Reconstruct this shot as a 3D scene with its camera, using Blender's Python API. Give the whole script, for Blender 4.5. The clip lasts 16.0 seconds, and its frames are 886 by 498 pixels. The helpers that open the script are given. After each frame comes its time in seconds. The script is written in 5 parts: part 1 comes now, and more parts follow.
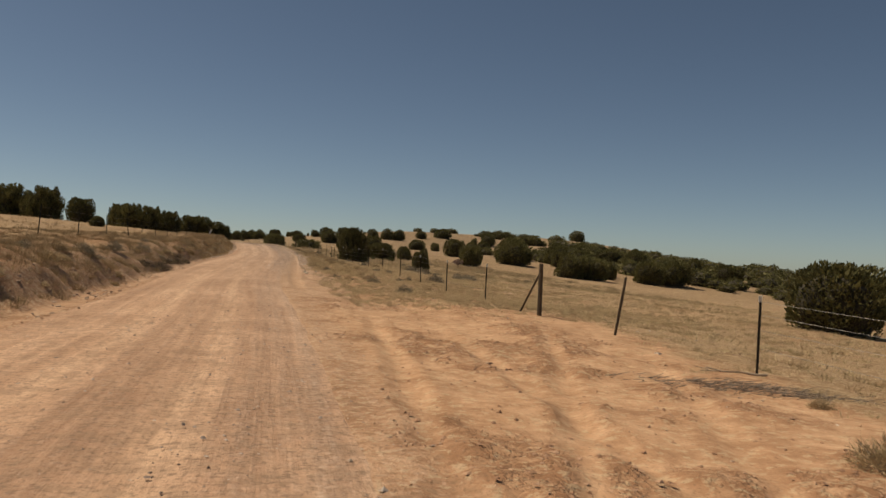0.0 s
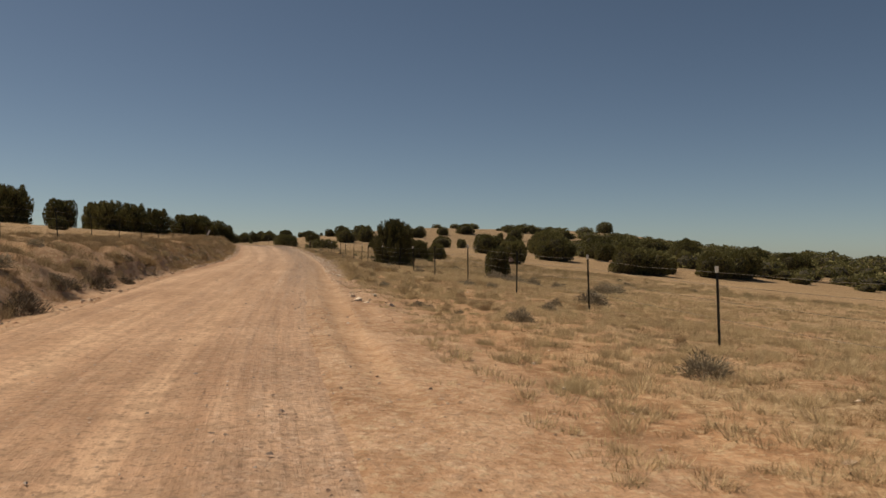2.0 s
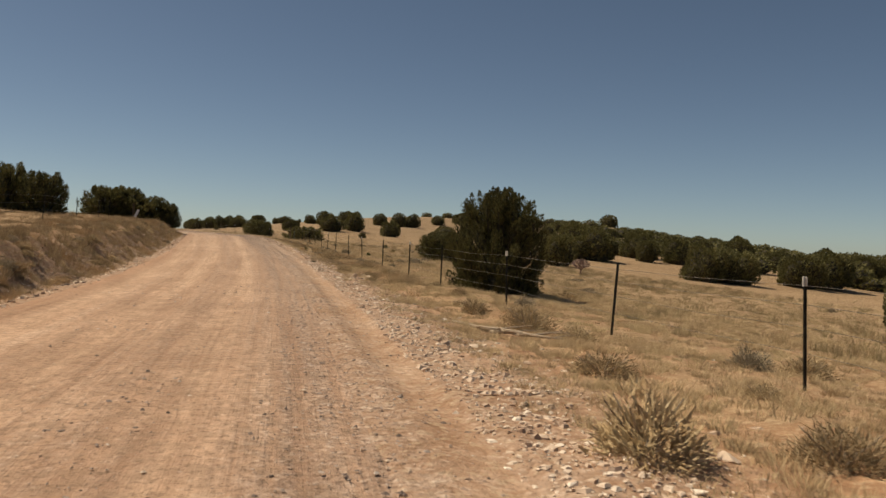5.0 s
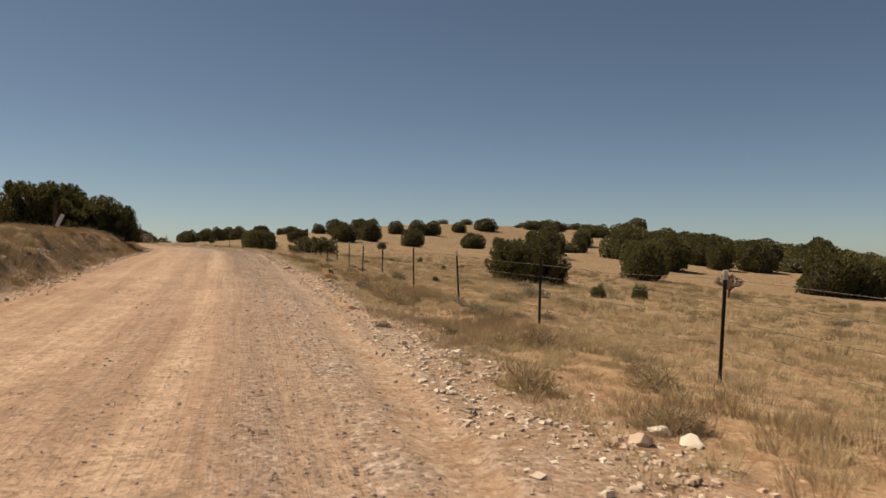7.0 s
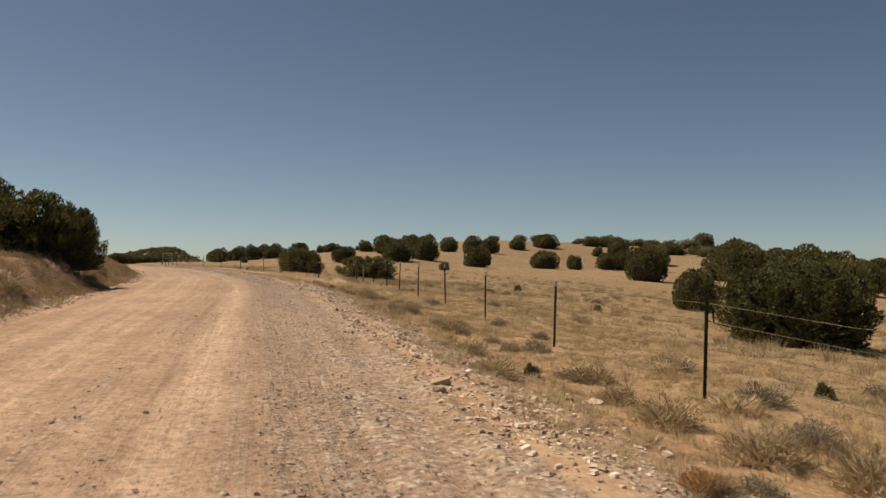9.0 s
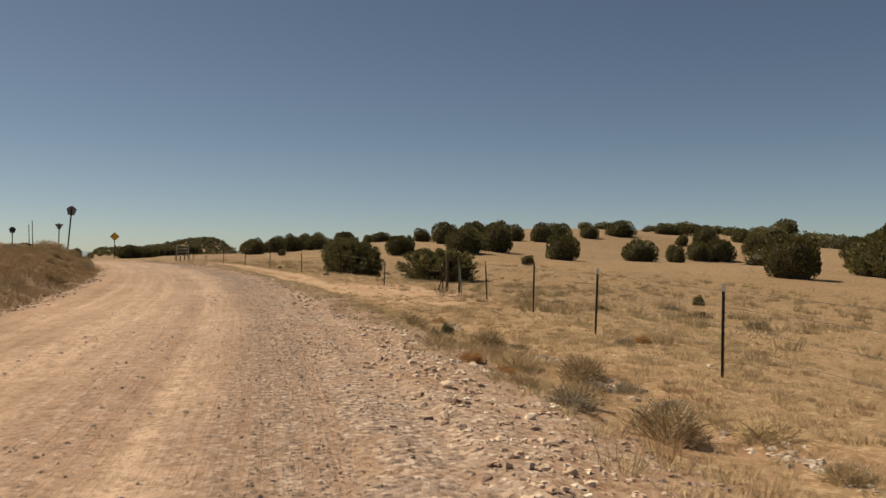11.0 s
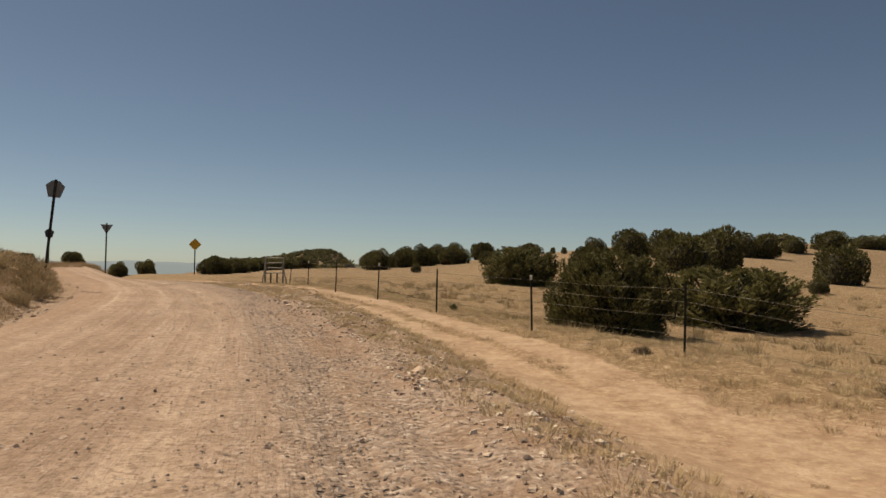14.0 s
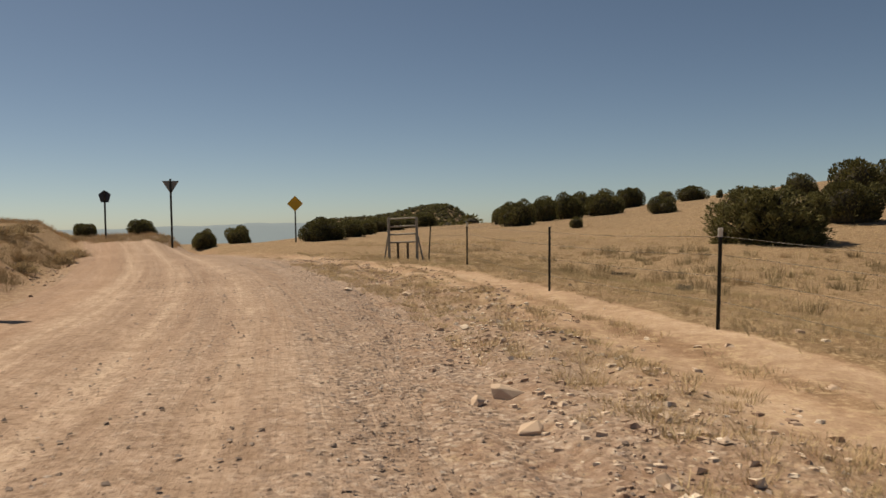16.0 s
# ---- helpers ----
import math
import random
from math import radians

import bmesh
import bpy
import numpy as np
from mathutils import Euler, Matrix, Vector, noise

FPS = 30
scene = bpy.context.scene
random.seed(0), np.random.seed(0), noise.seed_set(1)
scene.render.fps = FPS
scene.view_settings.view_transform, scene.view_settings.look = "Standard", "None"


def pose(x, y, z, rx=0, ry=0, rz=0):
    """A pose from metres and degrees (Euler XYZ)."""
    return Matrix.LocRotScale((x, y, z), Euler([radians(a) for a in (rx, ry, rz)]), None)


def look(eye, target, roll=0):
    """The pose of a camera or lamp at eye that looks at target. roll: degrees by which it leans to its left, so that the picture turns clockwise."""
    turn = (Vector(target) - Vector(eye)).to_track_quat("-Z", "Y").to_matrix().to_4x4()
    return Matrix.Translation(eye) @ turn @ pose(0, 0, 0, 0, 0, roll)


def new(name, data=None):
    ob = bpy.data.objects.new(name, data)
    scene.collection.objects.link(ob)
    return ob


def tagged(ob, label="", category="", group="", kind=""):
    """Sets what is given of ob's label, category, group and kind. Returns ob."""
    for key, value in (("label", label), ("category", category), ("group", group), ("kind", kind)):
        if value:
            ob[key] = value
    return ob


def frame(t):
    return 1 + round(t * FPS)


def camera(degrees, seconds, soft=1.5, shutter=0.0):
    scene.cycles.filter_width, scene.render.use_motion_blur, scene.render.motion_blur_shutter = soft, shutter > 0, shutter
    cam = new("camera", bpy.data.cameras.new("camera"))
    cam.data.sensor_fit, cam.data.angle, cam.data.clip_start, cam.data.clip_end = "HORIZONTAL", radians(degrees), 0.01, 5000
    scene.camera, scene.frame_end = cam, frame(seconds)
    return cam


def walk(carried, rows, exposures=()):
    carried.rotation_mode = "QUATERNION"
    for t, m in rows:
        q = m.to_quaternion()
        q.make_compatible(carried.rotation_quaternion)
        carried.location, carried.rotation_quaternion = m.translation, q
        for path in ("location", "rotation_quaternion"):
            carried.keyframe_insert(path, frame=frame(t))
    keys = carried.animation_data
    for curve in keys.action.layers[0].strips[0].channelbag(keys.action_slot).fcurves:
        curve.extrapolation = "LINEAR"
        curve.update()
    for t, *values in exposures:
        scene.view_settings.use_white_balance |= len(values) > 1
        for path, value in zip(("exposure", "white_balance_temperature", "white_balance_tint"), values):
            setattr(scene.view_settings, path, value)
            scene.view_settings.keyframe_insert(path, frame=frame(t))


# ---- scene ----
cam = camera(58.50, 16.0, soft=1.5, shutter=0.05)
PATH = [
    (0, (-0.000, -0.000, 1.500), (2.068, 9.783, 1.618), 2.45),
    (0.5, (-0.002, 4.919, 1.487), (1.972, 14.722, 1.498), 1.46),
    (1, (-0.075, 9.835, 1.496), (1.768, 19.663, 1.492), 1.40),
    (1.5, (-0.099, 14.715, 1.538), (1.776, 24.538, 1.561), 0.86),
    (2, (-0.135, 19.679, 1.568), (1.804, 29.489, 1.644), 0.62),
    (2.5, (-0.253, 24.692, 1.608), (1.906, 34.456, 1.668), 0.40),
    (3, (-0.493, 29.756, 1.788), (1.856, 39.476, 1.829), -0.23),
    (3.2, (-0.524, 31.781, 1.884), (1.866, 41.490, 1.975), 1.56),
    (3.725, (-0.574, 37.164, 2.043), (1.778, 46.883, 2.097), 1.68),
    (4.25, (-0.405, 42.661, 2.130), (1.909, 52.389, 2.146), 1.81),
    (4.775, (-0.150, 48.241, 2.182), (2.126, 57.978, 2.162), 1.94),
    (5.3, (0.059, 53.874, 2.236), (2.297, 63.620, 2.180), 2.06),
    (5.5, (0.109, 56.033, 2.263), (2.368, 65.775, 2.274), 2.42),
    (6, (0.248, 61.407, 2.328), (2.577, 71.132, 2.377), 1.48),
    (6.5, (0.360, 66.646, 2.382), (2.623, 76.379, 2.016), 0.46),
    (7, (0.429, 72.133, 2.463), (2.631, 81.887, 2.523), 0.72),
    (7.5, (0.431, 77.599, 2.536), (2.525, 87.376, 2.735), 0.21),
    (8, (0.387, 82.865, 2.657), (2.330, 92.673, 2.854), 0.75),
    (8.5, (0.190, 87.656, 2.831), (2.023, 97.484, 3.074), 0.90),
    (9, (-0.212, 92.183, 3.070), (1.559, 102.021, 3.335), 0.62),
    (9.2, (-0.395, 94.080, 3.173), (1.359, 103.921, 3.433), 1.29),
    (9.725, (-0.646, 99.186, 3.380), (0.969, 109.052, 3.600), 1.04),
    (10.25, (-0.686, 104.684, 3.512), (0.790, 114.572, 3.692), 0.78),
    (10.775, (-0.764, 110.297, 3.608), (0.573, 120.206, 3.749), 0.53),
    (11.3, (-1.124, 115.749, 3.707), (0.073, 125.676, 3.808), 0.27),
    (11.5, (-1.330, 117.759, 3.751), (-0.108, 127.684, 3.867), -0.07),
    (12, (-1.904, 122.788, 3.858), (-0.667, 132.708, 4.119), -0.55),
    (12.5, (-2.534, 127.847, 3.905), (-1.824, 137.812, 4.346), -1.09),
    (13, (-3.260, 132.620, 3.932), (-3.073, 142.605, 4.455), 0.20),
    (13.3, (-3.751, 135.404, 3.976), (-3.882, 145.386, 4.563), 0.97),
    (13.5, (-4.086, 137.198, 3.995), (-4.259, 147.183, 4.508), 0.97),
    (14, (-4.865, 141.505, 4.049), (-5.028, 151.499, 4.325), 1.10),
    (14.5, (-5.790, 145.747, 4.149), (-6.126, 155.740, 4.348), 0.70),
    (15, (-6.779, 149.946, 4.220), (-7.428, 159.924, 4.361), 0.87),
    (15.3, (-7.453, 152.427, 4.265), (-8.420, 162.380, 4.237), -0.20),
    (15.5, (-7.915, 154.061, 4.297), (-9.072, 163.993, 4.145), -0.91),
    (16, (-9.199, 158.102, 4.389), (-10.766, 167.973, 4.064), -1.15),
]
walk(cam, [(t, look(eye, target, roll)) for t, eye, target, roll in PATH], [(0, -0.19, 7350, 4.5), (3.2, -0.19, 7350, 4.5), (5.5, 0.04, 7350, 4.5), (9, 0.08, 7450, 4.5), (12.5, 0.0, 7600, 4.5), (16, -0.04, 7350, 4.5)])

# ---- daylight ----
world = bpy.data.worlds.new("world")
scene.world = world
world.use_nodes = True
wn = world.node_tree
sky = wn.nodes.new("ShaderNodeTexSky")
sky.sky_type, sky.sun_disc = "NISHITA", False
SUN_UP, SUN_FROM = radians(57), radians(-60)  # height, and bearing from +y towards +x
sky.sun_elevation, sky.sun_rotation = SUN_UP, SUN_FROM
sky.altitude, sky.air_density, sky.dust_density, sky.ozone_density = 3150, 0.8, 4.6, 0.2
wn.links.new(sky.outputs[0], wn.nodes["Background"].inputs[0])
wn.nodes["Background"].inputs[1].default_value = 0.0685
sun = new("sun", bpy.data.lights.new("sun", "SUN"))
sun.data.energy, sun.data.angle, sun.data.color = 4.9, radians(0.53), (1.0, 0.875, 0.75)
sun.matrix_world = look((math.sin(SUN_FROM) * math.cos(SUN_UP) * 50, math.cos(SUN_FROM) * math.cos(SUN_UP) * 50, math.sin(SUN_UP) * 50), (0, 0, 0))


# ---- materials ----
class Nodes:
    """A short way to write node materials."""

    def __init__(self, name, rough=0.9, metal=0.0, spec=0.3):
        self.mat = bpy.data.materials.new(name)
        self.mat.use_nodes = True
        self.tree = self.mat.node_tree
        self.shader = self.tree.nodes["Principled BSDF"]
        self.shader.inputs["Roughness"].default_value = rough
        self.shader.inputs["Metallic"].default_value = metal
        self.shader.inputs["Specular IOR Level"].default_value = spec

    def add(self, kind, **values):
        node = self.tree.nodes.new("ShaderNode" + kind)
        for key, value in values.items():
            node.inputs[key.replace("_", " ")].default_value = value
        return node

    def link(self, a, b):
        self.tree.links.new(a, b)

    def place(self, scale=(1, 1, 1), lane=False):
        tc, mp = self.add("TexCoord"), self.add("Mapping")
        mp.inputs["Scale"].default_value = scale
        self.link(tc.outputs["UV" if lane else "Object"], mp.inputs["Vector"])
        return mp.outputs[0]

    def noise(self, scale, detail=4, rough=0.6, at=None):
        node = self.add("TexNoise", Scale=scale, Detail=detail, Roughness=rough)
        self.link(at or self.place(), node.inputs["Vector"])
        return node.outputs["Fac"]

    def ramp(self, fac, stops):
        node = self.add("ValToRGB")
        ramp = node.color_ramp
        while len(ramp.elements) < len(stops):
            ramp.elements.new(0.5)
        for e, (p, c) in zip(ramp.elements, stops):
            e.position = p
            e.color = (*c, 1) if isinstance(c, tuple) else (c, c, c, 1)
        self.link(fac, node.inputs[0])
        return node.outputs[0]

    def mix(self, fac, a, b, blend="MIX"):
        node = self.tree.nodes.new("ShaderNodeMix")
        node.data_type, node.blend_type = "RGBA", blend
        for value, slot in ((fac, node.inputs[0]), (a, node.inputs[6]), (b, node.inputs[7])):
            if isinstance(value, (int, float)):
                slot.default_value = value
            elif isinstance(value, tuple):
                slot.default_value = (*value, 1)
            else:
                self.link(value, slot)
        return node.outputs[2]

    def math(self, op, a, b):
        node = self.tree.nodes.new("ShaderNodeMath")
        node.operation = op
        for value, slot in ((a, node.inputs[0]), (b, node.inputs[1])):
            if isinstance(value, (int, float)):
                slot.default_value = value
            else:
                self.link(value, slot)
        return node.outputs[0]

    def done(self, colour, height=None, depth=0.02, strength=0.6):
        if isinstance(colour, tuple):
            self.shader.inputs["Base Color"].default_value = (*colour, 1)
        else:
            self.link(colour, self.shader.inputs["Base Color"])
        if height is not None:
            b = self.add("Bump", Strength=strength, Distance=depth)
            self.link(height, b.inputs["Height"])
            self.link(b.outputs[0], self.shader.inputs["Normal"])
        return self.mat


def gravel_look(n):
    """Colour and height of a bed of small angular stones in dust."""
    stones = n.add("TexVoronoi", Scale=19.0)
    n.link(n.place(), stones.inputs["Vector"])
    rgb = n.add("SeparateColor")
    n.link(stones.outputs["Color"], rgb.inputs[0])
    colour = n.ramp(rgb.outputs[0], [(0.05, (0.13, 0.10, 0.086)), (0.35, (0.25, 0.192, 0.16)), (0.65, (0.37, 0.292, 0.244)), (0.97, (0.58, 0.485, 0.41))])
    dust = n.ramp(stones.outputs["Distance"], [(0.34, 0.0), (0.55, 0.6)])
    colour = n.mix(dust, colour, (0.36, 0.265, 0.205))
    return colour, n.math("SUBTRACT", 1.0, stones.outputs["Distance"])


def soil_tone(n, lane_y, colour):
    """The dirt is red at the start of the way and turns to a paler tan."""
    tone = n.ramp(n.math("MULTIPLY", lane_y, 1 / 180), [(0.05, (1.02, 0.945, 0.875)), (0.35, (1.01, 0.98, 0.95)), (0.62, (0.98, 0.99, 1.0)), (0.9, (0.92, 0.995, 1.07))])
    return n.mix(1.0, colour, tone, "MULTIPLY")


def road_material():
    n = Nodes("road_dirt", 0.95, spec=0.15)
    lane = n.place((1, 1, 1), lane=True)
    streak = n.noise(1.0, 5, 0.65, n.place((1.6, 0.03, 1), lane=True))
    fine_streak = n.noise(1.0, 4, 0.65, n.place((6.0, 0.07, 1), lane=True))
    patch = n.noise(0.3, 4, 0.6)
    grit = n.noise(42, 4, 0.75)
    dirt = n.ramp(n.mix(0.4, streak, patch), [(0.39, (0.36, 0.223, 0.148)), (0.5, (0.50, 0.325, 0.222)), (0.60, (0.64, 0.442, 0.315))])
    # wheel tracks are swept pale; loose gravel lies between them and along the side
    sep = n.add("SeparateXYZ")
    n.link(lane, sep.inputs[0])
    wander = n.math("MULTIPLY", n.math("SUBTRACT", n.noise(1.0, 2, 0.5, n.place((0, 0.05, 1), lane=True)), 0.5), 0.10)
    across = n.math("ADD", n.math("MULTIPLY", n.math("ADD", sep.outputs[0], 4.0), 0.125), wander)
    loose = n.ramp(across, [(0.10, 0.5), (0.17, 0.3), (0.25, 0.18), (0.33, 0.42), (0.41, 0.2), (0.50, 0.55), (0.58, 0.32), (0.64, 0.55), (0.73, 0.85), (0.80, 0.95), (0.92, 0.8)])
    wide = n.ramp(fine_streak, [(0.36, 0.0), (0.64, 1.0)])
    mask = n.math("MULTIPLY", loose, n.math("ADD", 0.35, n.math("MULTIPLY", wide, 0.75)))
    mask = n.math("MULTIPLY", mask, n.ramp(n.noise(7, 4, 0.7), [(0.32, 0.45), (0.6, 1.1)]))
    later = n.ramp(n.math("MULTIPLY", sep.outputs[1], 1 / 180), [(0.12, 0.55), (0.3, 0.9), (0.5, 1.05), (0.66, 1.35)])
    mask = n.math("MINIMUM", n.math("MULTIPLY", mask, later), 1.0)
    stone, relief = gravel_look(n)
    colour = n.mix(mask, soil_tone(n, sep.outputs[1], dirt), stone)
    # fine dust packed pale along the wheel tracks
    swept = n.ramp(across, [(0.20, 0.0), (0.25, 0.7), (0.30, 0.1), (0.38, 0.15), (0.425, 0.75), (0.47, 0.1), (0.55, 0.1), (0.595, 0.8), (0.64, 0.05), (0.70, 0.0)])
    swept = n.math("MULTIPLY", swept, n.ramp(n.mix(0.5, streak, n.noise(1.2, 5, 0.7)), [(0.40, 0.1), (0.58, 0.95)]))
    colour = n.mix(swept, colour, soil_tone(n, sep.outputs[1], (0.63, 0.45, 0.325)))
    colour = n.mix(n.ramp(grit, [(0.34, 0.9), (0.44, 0.0)]), colour, (0.19, 0.115, 0.072))
    colour = n.mix(n.ramp(n.noise(70, 2, 0.5), [(0.66, 0.0), (0.74, 0.5)]), colour, (0.55, 0.42, 0.31))
    speck = n.noise(15, 3, 0.6)
    colour = n.mix(n.ramp(speck, [(0.38, 0.6), (0.46, 0.0)]), colour, (0.22, 0.145, 0.10))
    colour = n.mix(n.ramp(n.noise(4.5, 4, 0.65), [(0.42, 0.35), (0.52, 0.0)]), colour, (0.25, 0.17, 0.115))
    # reddish loose dirt pushed to the left edge
    pushed = n.ramp(across, [(0.13, 0.85), (0.19, 0.7), (0.235, 0.0)])
    pushed = n.math("MULTIPLY", pushed, n.ramp(n.mix(0.5, streak, n.noise(2.2, 4, 0.65)), [(0.38, 0.2), (0.56, 1.0)]))
    pushed = n.math("MULTIPLY", pushed, n.ramp(n.math("MULTIPLY", sep.outputs[1], 1 / 180), [(0.4, 1.0), (0.65, 0.35)]))
    colour = n.mix(pushed, colour, (0.36, 0.208, 0.13))
    # grader and tyre scratches run along the way
    scratch = n.noise(1.0, 5, 0.7, n.place((8.0, 0.4, 1), lane=True))
    colour = n.mix(1.0, colour, n.ramp(n.mix(0.4, scratch, fine_streak), [(0.38, (0.84, 0.83, 0.83)), (0.5, (0.97, 0.97, 0.97)), (0.62, (1.05, 1.05, 1.05))]), "MULTIPLY")
    h = n.math("ADD", n.math("MULTIPLY", grit, 0.5), n.math("MULTIPLY", n.math("MULTIPLY", relief, mask), 0.8))
    h = n.math("ADD", h, n.math("ADD", n.math("MULTIPLY", speck, 0.5), n.math("MULTIPLY", scratch, 0.5)))
    h = n.math("ADD", h, n.math("MULTIPLY", fine_streak, 0.6))
    return n.done(colour, h, 0.03, 0.85)


def ground_material():
    """Red dirt and gravel beside the road; dry straw-coloured grass litter over it further out."""
    n = Nodes("dry_ground", 0.97, spec=0.1)
    lane = n.place((1, 1, 1), lane=True)
    sep = n.add("SeparateXYZ")
    n.link(lane, sep.inputs[0])
    big, mid, small, grit = n.noise(0.06, 4, 0.6), n.noise(0.55, 5, 0.65), n.noise(3.4, 5, 0.7), n.noise(38, 3, 0.7)
    soil = n.ramp(n.mix(0.45, mid, small), [(0.41, (0.27, 0.155, 0.092)), (0.5, (0.42, 0.255, 0.155)), (0.58, (0.54, 0.355, 0.23))])
    open_soil = n.add("Attribute")
    open_soil.attribute_name = "bare"
    sand = n.ramp(n.mix(0.5, small, n.noise(1.1, 5, 0.7)), [(0.36, (0.31, 0.188, 0.118)), (0.5, (0.44, 0.284, 0.183)), (0.64, (0.57, 0.397, 0.272))])
    clods = n.noise(2.3, 6, 0.75)
    clod = n.add("Attribute")
    clod.attribute_name = "clod"
    # clods coloured darker: damp red soil, and their own small shadows painted in
    broken = n.math("MULTIPLY", clod.outputs["Fac"], n.ramp(n.noise(5.0, 5, 0.7), [(0.44, 1.0), (0.60, 0.1)]))
    sand = n.mix(broken, sand, (0.27, 0.148, 0.088))
    soil = n.mix(n.ramp(clods, [(0.40, 0.5), (0.48, 0.0)]), soil, (0.26, 0.16, 0.10))
    soil = n.mix(n.math("MULTIPLY", open_soil.outputs["Fac"], 0.8), soil, sand)
    # freshly cut red subsoil under the rubble further on
    cut = n.ramp(n.math("MULTIPLY", sep.outputs[0], 1 / 8), [(0.28, 0.0), (0.32, 0.75), (0.42, 0.65), (0.5, 0.0)])
    cut = n.math("MULTIPLY", cut, n.ramp(n.math("MULTIPLY", sep.outputs[1], 1 / 180), [(0.58, 0.0), (0.72, 1.0)]))
    soil = n.mix(n.math("MULTIPLY", cut, n.ramp(mid, [(0.38, 1.0), (0.62, 0.3)])), soil, (0.29, 0.165, 0.108))
    # brown crumbling earth of the left bank
    bank = n.ramp(n.math("MULTIPLY", sep.outputs[0], -1 / 16), [(0.165, 0.0), (0.2, 0.9), (0.6, 0.8), (0.8, 0.0)])
    soil = n.mix(n.math("MULTIPLY", bank, n.ramp(n.mix(0.5, mid, small), [(0.40, 1.0), (0.62, 0.45)])), soil, (0.29, 0.178, 0.108))
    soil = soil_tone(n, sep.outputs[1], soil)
    straw = n.ramp(n.mix(0.5, small, n.noise(17, 4, 0.7)), [(0.40, (0.18, 0.115, 0.066)), (0.47, (0.31, 0.205, 0.118)), (0.53, (0.41, 0.284, 0.17)), (0.60, (0.52, 0.378, 0.238))])
    tone = n.ramp(big, [(0.40, (0.74, 0.72, 0.70)), (0.60, (0.95, 0.94, 0.93))])
    straw = n.mix(1.0, straw, tone, "MULTIPLY")
    straw = n.mix(n.ramp(n.noise(1.3, 5, 0.7), [(0.40, 0.6), (0.52, 0.0)]), straw, (0.27, 0.185, 0.11))
    straw = n.mix(n.ramp(n.noise(0.32, 5, 0.7), [(0.42, 0.4), (0.54, 0.0)]), straw, (0.30, 0.21, 0.125))
    w = sep.outputs[0]
    # grass cover, by the distance from the middle of the road
    cover = n.ramp(n.math("MULTIPLY", n.math("ADD", w, 30.0), 1 / 60), [(0.30, 1.0), (0.40, 0.75), (0.435, 0.2), (0.556, 0.0), (0.575, 0.35), (0.61, 0.62), (0.74, 0.85)])
    cover = n.math("MULTIPLY", cover, n.ramp(n.math("MULTIPLY", sep.outputs[1], 1 / 180), [(0.08, 0.85), (0.18, 0.6), (0.62, 0.8), (0.76, 1.1)]))
    cover = n.math("SUBTRACT", cover, open_soil.outputs["Fac"])
    thick = n.math("ADD", cover, n.math("MULTIPLY", n.math("SUBTRACT", mid, 0.5), 1.3))
    cover = n.ramp(n.math("ADD", n.math("MULTIPLY", thick, 0.8), n.math("MULTIPLY", small, 0.25)), [(0.30, 0.0), (0.62, 1.0)])
    # the straw turns darker and greyer along the way, towards the hill
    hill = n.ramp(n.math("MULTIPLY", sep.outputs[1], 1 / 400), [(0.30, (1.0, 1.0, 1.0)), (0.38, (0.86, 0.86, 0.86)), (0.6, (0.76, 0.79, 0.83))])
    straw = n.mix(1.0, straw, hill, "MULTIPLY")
    straw = n.mix(n.math("MULTIPLY", bank, 0.6), straw, (0.27, 0.178, 0.104))
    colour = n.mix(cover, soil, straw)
    # specks of twigs and litter, with small shadows painted in as dark flecks
    litter_and_shade = n.noise(8.5, 4, 0.7)
    colour = n.mix(n.math("MULTIPLY", n.math("SUBTRACT", 1.0, n.math("MULTIPLY", open_soil.outputs["Fac"], 0.7)), n.ramp(litter_and_shade, [(0.38, 0.55), (0.46, 0.0)])), colour, (0.25, 0.165, 0.10))
    colour = n.mix(n.ramp(litter_and_shade, [(0.53, 0.0), (0.61, 0.6)]), colour, (0.52, 0.395, 0.255))
    # stony strip along both sides of the road
    stone, relief = gravel_look(n)
    strip = n.ramp(n.math("MULTIPLY", n.math("ADD", w, 8.0), 1 / 16), [(0.20, 0.0), (0.27, 0.5), (0.33, 0.75), (0.66, 0.95), (0.705, 0.8), (0.76, 0.6), (0.82, 0.0)])
    strip = n.math("MULTIPLY", strip, n.ramp(n.math("MULTIPLY", sep.outputs[1], 1 / 180), [(0.12, 0.3), (0.3, 0.7), (0.5, 1.0)]))
    strip = n.math("MULTIPLY", strip, n.math("SUBTRACT", 1.0, open_soil.outputs["Fac"]))
    strip = n.math("MULTIPLY", strip, n.ramp(n.mix(0.5, small, mid), [(0.36, 0.1), (0.56, 1.1)]))
    colour = n.mix(strip, colour, stone)
    colour = n.mix(n.ramp(grit, [(0.36, 0.55), (0.44, 0.0)]), colour, (0.20, 0.122, 0.076))
    h = n.math("ADD", n.math("MULTIPLY", small, 1.0), n.math("MULTIPLY", grit, 0.35))
    h = n.math("ADD", h, n.math("ADD", n.math("MULTIPLY", litter_and_shade, 0.5), n.math("MULTIPLY", clods, 0.5)))
    h = n.math("ADD", h, n.math("MULTIPLY", n.math("MULTIPLY", relief, strip), 0.5))
    # packed sand lies smoother than the litter
    h = n.math("MULTIPLY", h, n.math("SUBTRACT", 1.0, n.math("MULTIPLY", open_soil.outputs["Fac"], n.math("SUBTRACT", 0.6, n.math("MULTIPLY", broken, 0.6)))))
    return n.done(colour, h, 0.045, 0.8)


